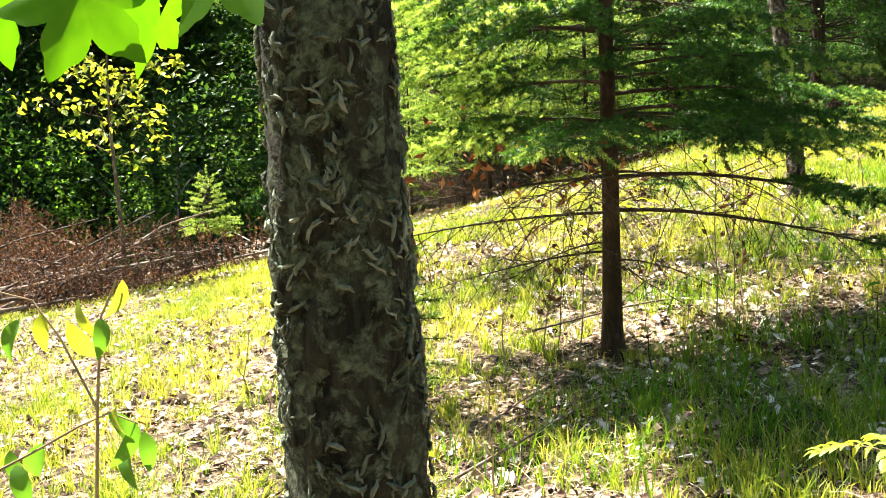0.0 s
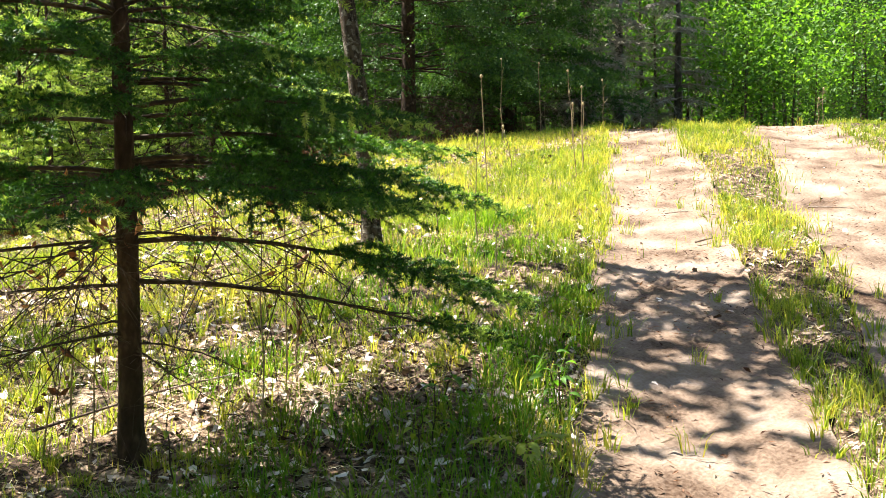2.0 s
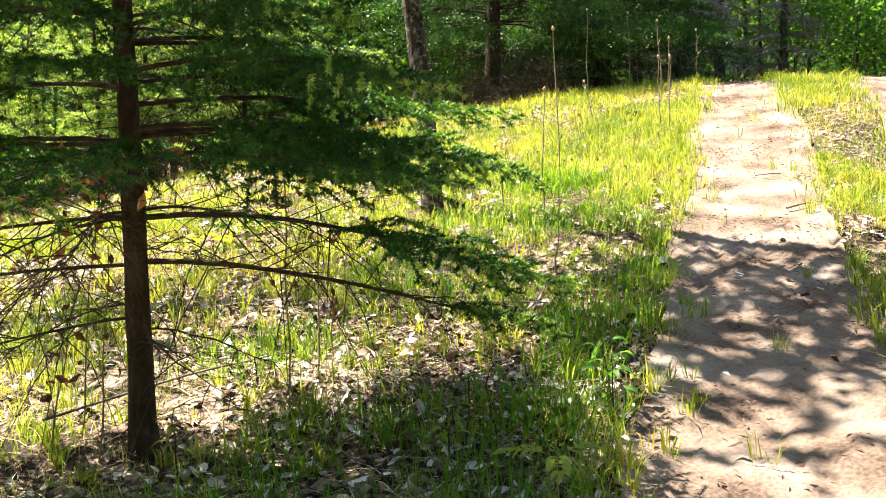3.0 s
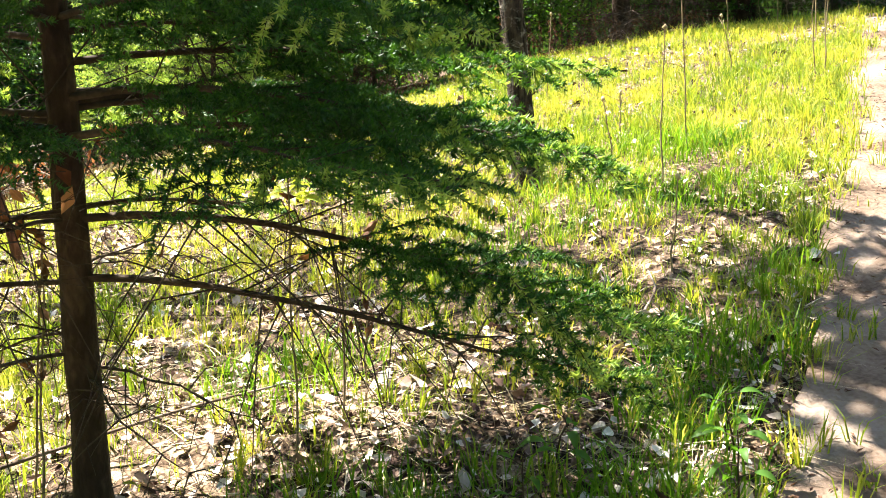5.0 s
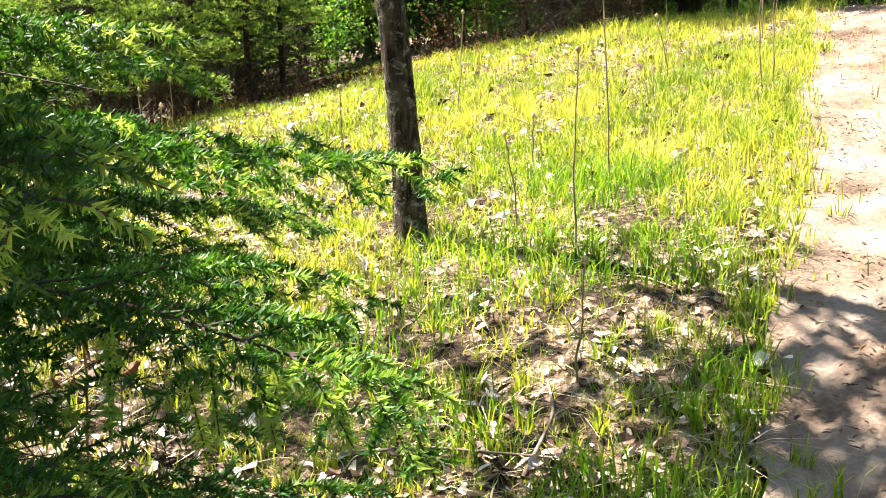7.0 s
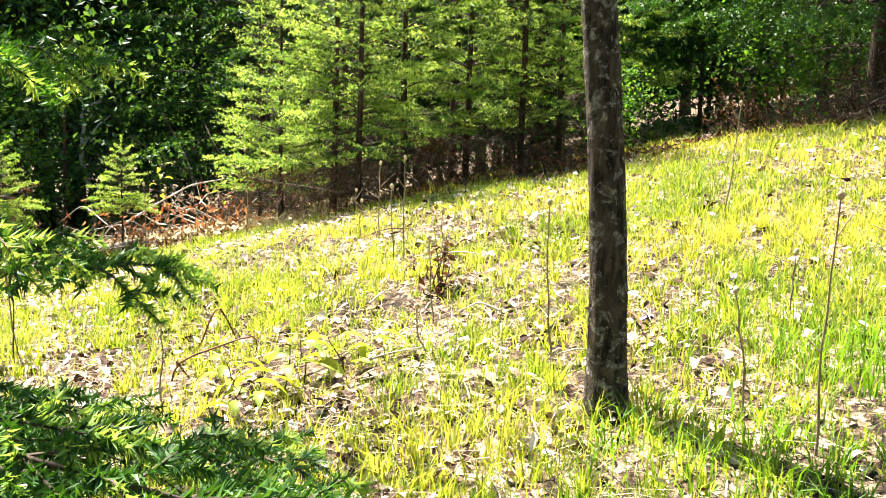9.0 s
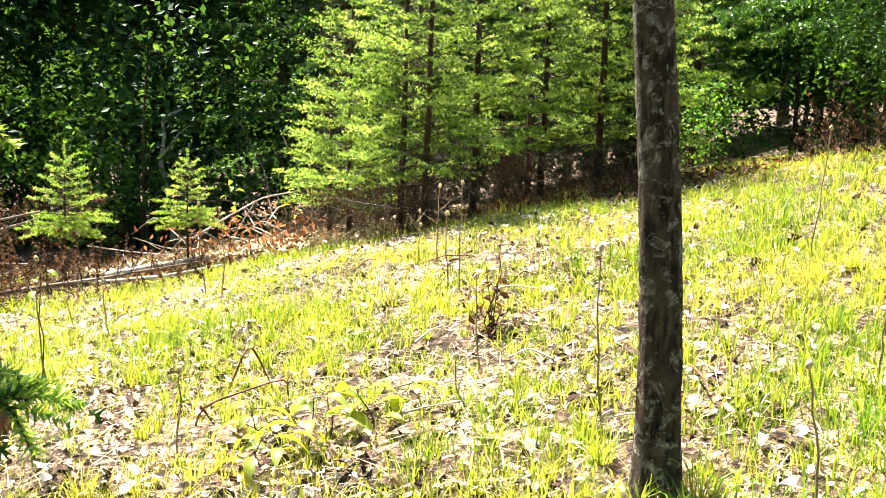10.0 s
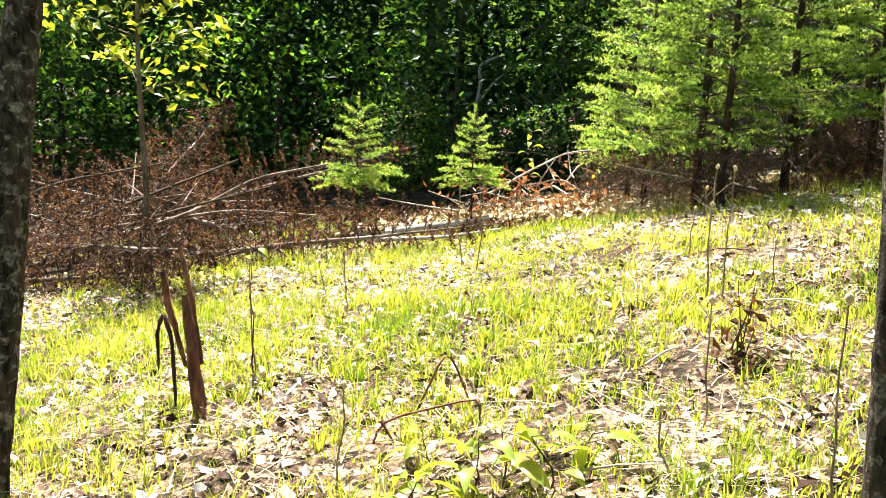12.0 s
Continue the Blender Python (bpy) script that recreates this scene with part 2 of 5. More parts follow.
def mesh_of(name, verts, faces, mat, smooth=True):
    """A mesh from an array of vertices and an array (or list of arrays) of faces with equal corners."""
    me = bpy.data.meshes.new(name)
    verts = np.asarray(verts, np.float32).reshape(-1, 3)
    groups = [np.asarray(f, np.int32) for f in (faces if isinstance(faces, list) else [faces]) if len(f)]
    loops = np.concatenate([g.ravel() for g in groups])
    sizes = np.concatenate([np.full(len(g), g.shape[1], np.int32) for g in groups])
    me.vertices.add(len(verts))
    me.vertices.foreach_set("co", verts.ravel())
    me.loops.add(len(loops))
    me.loops.foreach_set("vertex_index", loops)
    me.polygons.add(len(sizes))
    me.polygons.foreach_set("loop_start", np.concatenate([[0], np.cumsum(sizes)[:-1]]).astype(np.int32))
    me.polygons.foreach_set("loop_total", sizes)
    me.update(calc_edges=True)
    me.validate()
    me.polygons.foreach_set("use_smooth", np.full(len(sizes), smooth))
    me.materials.append(mat)
    return me


def part(name, me, parent, label=""):
    ob = new(name, me)
    ob.parent = parent
    if label:
        ob["label"] = label
    return ob


def thing(name, x, y, label, category, group="", kind="", turn=0.0, sink=0.0):
    ob = new(name)
    ob.empty_display_size = 0.1
    ob.matrix_world = pose(x, y, float(hz(x, y)) - sink, 0, 0, turn)
    return tagged(ob, label, category, group, kind)


class Tubes:
    """Gathers tapered round rods along lines of points into one mesh."""

    def __init__(self):
        self.v, self.q, self.n = [], [], 0

    def add(self, pts, radii, sides=6, rough=0.0):
        pts = np.asarray(pts, float)
        radii = np.broadcast_to(np.asarray(radii, float), (len(pts),))
        d = np.gradient(pts, axis=0)
        d /= np.linalg.norm(d, axis=1)[:, None] + 1e-9
        ref = np.array([0.0, 0.0, 1.0]) if abs(d[0][2]) < 0.8 else np.array([1.0, 0.0, 0.0])
        a = np.cross(d, ref)
        a /= np.linalg.norm(a, axis=1)[:, None] + 1e-9
        b = np.cross(d, a)
        th = np.arange(sides) * 2 * math.pi / sides
        rr = radii[:, None] * (1 + rough * rng.standard_normal((len(pts), sides)))
        ring = pts[:, None] + rr[..., None] * (np.cos(th)[None, :, None] * a[:, None] + np.sin(th)[None, :, None] * b[:, None])
        self.v.append(ring.reshape(-1, 3))
        i = np.arange(len(pts) - 1)[:, None] * sides
        j = np.arange(sides)[None]
        k = (j + 1) % sides
        self.q.append((np.stack([i + j, i + k, i + sides + k, i + sides + j], -1).reshape(-1, 4)) + self.n)
        self.n += ring.shape[0] * sides

    def mesh(self, name, mat):
        return mesh_of(name, np.concatenate(self.v), np.concatenate(self.q), mat)


def unit(v):
    return v / (np.linalg.norm(v, axis=-1, keepdims=True) + 1e-9)


def needles(name, segs, per_m, length, width, mat):
    """Needles round line segments [(p0, p1), ...], each a thin blade that leans forward."""
    segs = np.asarray(segs, float)
    p0, p1 = segs[:, 0], segs[:, 1]
    ln = np.linalg.norm(p1 - p0, axis=1)
    count = np.maximum((ln * per_m + rng.random(len(ln))).astype(int), 3)
    k = np.repeat(np.arange(len(segs)), count)
    t = rng.random(len(k))
    base = p0[k] + (p1 - p0)[k] * t[:, None]
    axis = unit(p1 - p0)[k]
    side = unit(np.cross(axis, rng.standard_normal((len(k), 3))))
    out = unit(side + axis * rng.uniform(0.35, 0.9, len(k))[:, None])
    w = unit(np.cross(out, rng.standard_normal((len(k), 3)))) * (width / 2)
    tip = base + out * (length * rng.uniform(0.75, 1.2, len(k)))[:, None]
    v = np.stack([base - w, base + w, tip], 1).reshape(-1, 3)
    return mesh_of(name, v, np.arange(len(v)).reshape(-1, 3), mat, False)


def leaf_mesh(name, centres, normals, size, mat, spread=0.35, shape=0.6, droop=0.35, simple=False):
    """Folded pointed leaves (4 triangles) at the centres."""
    c = np.asarray(centres, float)
    n = len(c)
    nn = unit(np.asarray(normals, float) + rng.standard_normal((n, 3)) * spread)
    ax = unit(np.cross(nn, rng.standard_normal((n, 3))))
    ax = unit(ax - np.array([0, 0, droop]))
    sd = unit(np.cross(ax, nn))
    s = (np.asarray(size) * rng.uniform(0.6, 1.25, n))[:, None]
    if simple:
        v = np.stack([c - ax * s * 0.5, c + sd * s * shape * 0.5 + nn * s * 0.08, c + ax * s * 0.55, c - sd * s * shape * 0.5 + nn * s * 0.08], 1).reshape(-1, 3)
        i = np.arange(n)[:, None, None] * 4
        return mesh_of(name, v, (i + np.array([[0, 1, 2], [0, 2, 3]])[None]).reshape(-1, 3), mat, False)
    v = np.stack([c - ax * s * 0.5, c + sd * s * shape * 0.5 + nn * s * 0.1, c + ax * s * 0.05, c - sd * s * shape * 0.5 + nn * s * 0.1,
                  c + ax * s * 0.55 - nn * s * 0.05], 1).reshape(-1, 3)
    i = np.arange(n)[:, None, None] * 5
    f = (i + np.array([[0, 1, 2], [0, 2, 3], [1, 4, 2], [2, 4, 3]])[None]).reshape(-1, 3)
    return mesh_of(name, v, f, mat, False)


def fallen_leaves(x, y, lift, size, spread=0.5):
    """Curled dead leaves of uneven outline lying on the ground."""
    n, sides = len(x), 6
    nn = unit(np.array([0, 0, 1.0]) + rng.standard_normal((n, 3)) * spread * np.array([1, 1, 0.2]))
    ax = unit(np.cross(nn, rng.standard_normal((n, 3))))
    sd = np.cross(ax, nn)
    th = np.arange(sides) * 2 * math.pi / sides + rng.uniform(-0.3, 0.3, (n, sides))
    r = 0.5 * size * rng.uniform(0.6, 1.35, n)[:, None] * rng.uniform(0.45, 1.15, (n, sides))
    curl = rng.uniform(0.0, 0.5, n)[:, None] * r * np.abs(np.sin(th)) + 0.12 * r * rng.standard_normal((n, sides))
    c = np.stack([x, y, hz(x, y) + lift * (0.4 + rng.random(n))], 1)
    v = c[:, None] + (np.cos(th) * r)[..., None] * ax[:, None] + (np.sin(th) * r * 0.62)[..., None] * sd[:, None] + curl[..., None] * nn[:, None]
    v = np.concatenate([c[:, None], v], 1).reshape(-1, 3)
    k = np.arange(sides)
    f = (np.arange(n)[:, None, None] * (sides + 1) + np.stack([0 * k, k + 1, (k + 1) % sides + 1], 1)[None]).reshape(-1, 3)
    return mesh_of("leaf_litter", v, f, LITTER, False)


# ---- ground ----
def ground():
    fine = np.concatenate([np.linspace(-400, -30, 10), np.linspace(-24, -8, 17), np.linspace(-7.5, 11, 186), np.linspace(11.5, 30, 30),
                           np.linspace(40, 400, 10)])
    deep = np.concatenate([np.linspace(-400, -30, 10), np.linspace(-24, -3, 22), np.linspace(-2.5, 17, 196), np.linspace(17.5, 45, 40),
                           np.linspace(55, 400, 10)])
    x, y = np.meshgrid(fine, deep)
    near = (np.abs(x - 2) < 9.5) & (np.abs(y - 7) < 10)
    z = hz(x, y) + np.where(near, 0.012 * rng.standard_normal(x.shape), 0)
    z = z - np.where(on_track(x, y) & near, 0.08, 0)
    h, w = x.shape
    i = np.arange(h - 1)[:, None] * w + np.arange(w - 1)[None]
    f = np.stack([i, i + 1, i + 1 + w, i + w], -1).reshape(-1, 4)
    tagged(new("ground", mesh_of("ground", np.stack([x, y, z], -1), f, MOULD)), "brown soil with straw and dead leaves on a hillside clearing",
           "ground", kind="structure")


def track(name, left, right):
    ys = np.linspace(-6, 17, 240)
    s = np.linspace(0, 1, 22)
    y, t = np.meshgrid(ys, s, indexing="ij")
    x = left(y) + (right(y) - left(y)) * t
    edge = np.minimum(t, 1 - t) * 2
    z = hz(x, y) - 0.02 - 0.02 * np.sin(np.clip(edge, 0, 1) * math.pi / 2) + 0.006 * rng.standard_normal(x.shape)
    z = z + 0.012 * lumps(x, y, 2.5)
    i = np.arange(239)[:, None] * 22 + np.arange(21)[None]
    f = np.stack([i, i + 1, i + 23, i + 22], -1).reshape(-1, 4)
    z = z + 0.022
    tagged(new(name, mesh_of(name, np.stack([x, y, z], -1), f, SAND)), "worn sandy wheel track of a forest trail", "trail", kind="structure")


ground()
track("road", track_left, strip_left)
track("road", strip_right, track_right)


def blades(name, x, y, height, width, mat, label, lean=0.35, base=0.0, lift=1.0, heading=None):
    """Bent grass blades of two segments."""
    n = len(x)
    root = np.stack([x, y, hz(x, y) - 0.01 + base], 1)
    a = rng.uniform(0, 2 * math.pi, n) if heading is None else heading
    d = np.stack([np.cos(a), np.sin(a), np.zeros(n)], 1)
    w = np.stack([-np.sin(a), np.cos(a), np.zeros(n)], 1) * (width * rng.uniform(0.6, 1.3, n) / 2)[:, None]
    turn = rng.uniform(0, 2 * math.pi, n)
    w = w * np.cos(turn)[:, None] + d * (np.linalg.norm(w, axis=1) * np.sin(turn))[:, None]
    h = (height * rng.uniform(0.5, 1.2, n))[:, None]
    b = (lean * rng.uniform(0.2, 1.6, n))[:, None]
    up = np.array([0, 0, lift])
    mid = root + up * h * 0.55 + d * h * b * 0.35
    tip = root + up * h * (1 - 0.3 * b) + d * h * b * 1.2
    v = np.stack([root - w, root + w, mid + w * 0.8, mid - w * 0.8, tip], 1).reshape(-1, 3)
    i = np.arange(n)[:, None] * 5
    me = mesh_of(name, v, [(i + np.array([0, 1, 2, 3])).reshape(-1, 4), (i + np.array([3, 2, 4])).reshape(-1, 3)], mat, False)
    tagged(new(name, me), label, "grass", kind="stuff")


def scatter(n, x0, x1, y0, y1, keep):
    x, y = rng.uniform(x0, x1, n), rng.uniform(y0, y1, n)
    k = keep(x, y) > rng.random(n)
    return x[k], y[k]


def grass_cover(x, y):
    c = 0.62 + 0.4 * lumps(x, y, 1.3) + 0.35 * lumps(x, y, 4.0)
    inside = np.minimum(np.minimum(np.abs(x - track_left(y)), np.abs(x - strip_left(y))), np.minimum(np.abs(x - strip_right(y)), np.abs(x - track_right(y))))
    lush = ((x > 2.7) & (y > 6.4)) | (x > strip_left(y))
    c = np.where(lush, c + 0.25, c)
    c = np.where(on_track(x, y), 0.008 + 0.9 * np.exp(-inside / 0.06), np.clip(c, 0.1, 1))
    gone = np.exp(-((x - 4.4) ** 2 + (y - 5.7) ** 2) / 0.3) * (y < 6.4)
    c = c * (1 - 0.6 * gone)
    under = np.exp(-((x - 0.7) ** 2 + (y - 4.6) ** 2) / 0.35)
    litter = np.exp(-((x - 1.9) ** 2 + (y - 4.9) ** 2) / 0.5) + np.exp(-((x - 1.0) ** 2 + (y - 7.4) ** 2) / 1.2)
    forest = np.clip((y - np.where(x < 0, 14.6, 13.2 + 0.1 * (x - 2))) / 1.5, 0, 1)
    c = c * (1 - 0.85 * np.exp(-((x - 1.0) ** 2 / 1.3 + (y - 12.75) ** 2 / 0.45)))
    return c * (1 - 0.7 * np.clip(under + 0.7 * litter, 0, 1)) * (1 - 0.93 * forest)


def sward(n, x0, x1, y0, y1, per, radius, height, width, label, keep=grass_cover):
    """Grass in little clumps, the blades of a clump leaning outwards."""
    cx, cy = scatter(n, x0, x1, y0, y1, keep)
    cnt = rng.integers(per // 2, per + per // 2, len(cx))
    k = np.repeat(np.arange(len(cx)), cnt)
    q, a = radius * np.sqrt(rng.random(len(k))) * rng.uniform(0.5, 1.5, len(cx))[k], rng.uniform(0, 2 * math.pi, len(k))
    tall = rng.uniform(0.55, 1.35, len(cx))[k]
    x, y = cx[k] + q * np.cos(a), cy[k] + q * np.sin(a)
    blades("grass", x, y, (height + 0.03 * lumps(x, y, 0.9)) * tall, width, GRASS, label, 0.45, heading=a + rng.normal(0, 0.7, len(k)))


gx, gy = scatter(170000, -5.5, 9.5, 6.0, 15.0, grass_cover)
blades("grass", gx, gy, 0.075 + 0.03 * lumps(gx, gy, 0.9), 0.0065, GRASS, "short bright green grass of a sunlit forest clearing")
sward(9500, -2.2, 5.0, 1.6, 9.5, 17, 0.03, 0.105, 0.0052, "fine green grass growing through dead leaves")
gx, gy = scatter(60000, -2.5, 5.0, 1.6, 8.0, lambda x, y: 0.2 + 0.8 * grass_cover(x, y) - on_track(x, y))
blades("grass", gx, gy, 0.06, 0.0042, GRASS, "thin young grass between dead leaves")
sward(5000, -5.0, 8.0, 8.5, 14.0, 14, 0.05, 0.10, 0.0065, "clumped green grass of a sunlit forest clearing")


sward(22000, 1.0, 8.5, 3.2, 12.5, 11, 0.035, 0.10, 0.0055, "green grass along the edge of the sandy trail",
      lambda x, y: 0.85 * np.exp(-np.abs(x - track_left(y) + 0.07) / 0.09) * (0.55 + 0.5 * lumps(x, y, 3.0)))


def tuft_field(n, cx, cy, r, h, w=0.006):
    a, q = rng.uniform(0, 2 * math.pi, n), r * np.sqrt(rng.random(n))
    x, y = cx + q * np.cos(a), cy + q * np.sin(a) * 0.8
    k = ~on_track(x, y)
    blades("grass_tuft", x[k], y[k], h, w, TUFT, "tall green grass tuft on the clearing", lean=0.5)


for row in ((160, 1.25, 4.45, 0.3, 0.17), (260, 1.85, 3.85, 0.35, 0.19), (260, 2.55, 6.68, 0.3, 0.11), (420, 3.15, 7.1, 0.35, 0.17),
            (330, 2.5, 5.05, 0.26, 0.18), (240, 2.95, 5.45, 0.22, 0.14), (170, 0.35, 3.7, 0.4, 0.15), (120, 0.85, 3.4, 0.35, 0.16),
            (200, 2.1, 4.3, 0.25, 0.19), (260, 1.7, 3.2, 0.35, 0.19), (240, 1.95, 6.1, 0.35, 0.12), (180, 2.25, 4.7, 0.2, 0.18),
            (200, 0.95, 4.05, 0.3, 0.16), (240, 1.2, 5.35, 0.3, 0.15), (160, 2.15, 5.55, 0.25, 0.13), (120, 3.75, 5.35, 0.2, 0.1), (300, 2.55, 6.4, 0.38, 0.12), (200, 3.0, 6.3, 0.3, 0.12),
            # extra deep green tufts darken the shaded grass by the spruce
            (340, 1.45, 3.65, 0.45, 0.16), (260, 1.0, 3.75, 0.4, 0.15), (220, 1.95, 3.45, 0.35, 0.17), (200, 1.75, 4.35, 0.3, 0.15), (160, 0.6, 4.15, 0.3, 0.13)):
    tuft_field(*row)


def litter_cover(x, y):
    c = 0.4 + 0.75 * lumps(x + 3, y - 2, 1.1) + 0.75 * lumps(x, y, 5.0) + 0.25 * np.exp(-((x - 1.3) ** 2 / 3 + (y - 7.6) ** 2 / 0.8))
    c = c + 0.8 * np.exp(-((x - 1.5) ** 2 + (y - 4.7) ** 2) / 0.8)
    c = np.where(((x > 2.7) & (y > 6.4)) | (x > strip_left(y)), c * 0.4 - 0.1, c)
    return np.where(on_track(x, y), 0.008, np.clip(c, 0.04, 1))


lx, ly = scatter(80000, -4.5, 6.5, 1.0, 14.5, litter_cover)
tagged(new("leaf_litter", fallen_leaves(lx, ly, 0.018, 0.036)), "bleached brown dead leaves lying on the ground", "leaf litter", kind="stuff")
lx, ly = scatter(24000, -3.5, 4.5, 1.5, 12.0, litter_cover)
tagged(new("leaf_litter", fallen_leaves(lx, ly, 0.03, 0.055)), "larger curled dead leaves, bleached and brown", "leaf litter", kind="stuff")
lx, ly = scatter(70000, -4.5, 5.5, 1.0, 12.0, lambda x, y: 0.25 + 0.6 * litter_cover(x, y) - 0.8 * on_track(x, y))
blades("straw", lx, ly, 0.13, 0.005, DRY, "dry bleached straw lying in the grass", lean=1.3, lift=0.3, base=0.015)

lx, ly = rng.uniform(-6.5, -0.6, 14000), rng.uniform(9.8, 15.2, 14000)
k = (lumps(lx, ly, 1.2) + 0.8 * (ly - 11.2 - 0.45 * (lx + 3.5)) > 0) & (rng.random(14000) < 0.75)
lx, ly = lx[k], ly[k]
me = leaf_mesh("needle_litter", np.stack([lx, ly, hz(lx, ly) + 0.01 + 0.08 * rng.random(len(lx))], 1), rng.standard_normal((len(lx), 3)) + np.array([0, 0, 0.8]),
               0.10, DEAD_NEEDLE, 0.6, 0.3, 0.0, True)
tagged(new("needle_litter", me), "reddish-brown dead twigs and needles round the brush pile", "brush litter", kind="stuff")
lx, ly = rng.uniform(0.2, 5.5, 3500), rng.uniform(11.7, 14.0, 3500)
k = lumps(lx, ly, 1.5) + 1.2 * (ly - 12.4) > 0
me = leaf_mesh("needle_litter", np.stack([lx[k], ly[k], hz(lx[k], ly[k]) + 0.01 + 0.05 * rng.random(k.sum())], 1), np.tile([0, 0, 1.0], (k.sum(), 1)), 0.08, DEAD_NEEDLE, 0.8, 0.4, 0.0, True)
tagged(new("needle_litter", me), "brown dead needles and twigs under the spruces", "brush litter", kind="stuff")

ly = rng.uniform(2.0, 14.0, 9000)
lx = np.where(rng.random(9000) < 0.6, track_left(ly) + (strip_left(ly) - track_left(ly)) * rng.random(9000), strip_right(ly) + (track_right(ly) - strip_right(ly)) * rng.random(9000))
k = (lumps(lx, ly, 1.6) + 0.6 * lumps(lx, ly, 6.0) + 0.5 * rng.standard_normal(9000)) > 0.1
me = leaf_mesh("trail_litter", np.stack([lx[k], ly[k], hz(lx[k], ly[k]) + 0.004], 1), np.tile([0, 0, 1.0], (k.sum(), 1)), 0.03, DEAD_NEEDLE, 0.25, 0.3, 0.0, True)
tagged(new("trail_litter", me), "brown needles and bark crumbs on the sandy trail", "trail litter", kind="stuff")
lx, ly = rng.uniform(-3.0, 0.3, 9000), rng.uniform(12.4, 16.0, 9000)
me = leaf_mesh("leaf_litter", np.stack([lx, ly, hz(lx, ly) + 0.01 + 0.1 * rng.random(9000)], 1), np.tile([0, 0, 1.0], (9000, 1)), 0.075, DRY, 0.8, 0.5, 0.0, True)
tagged(new("leaf_litter", me), "pale dry litter round a mound of sticks", "leaf litter", kind="stuff")

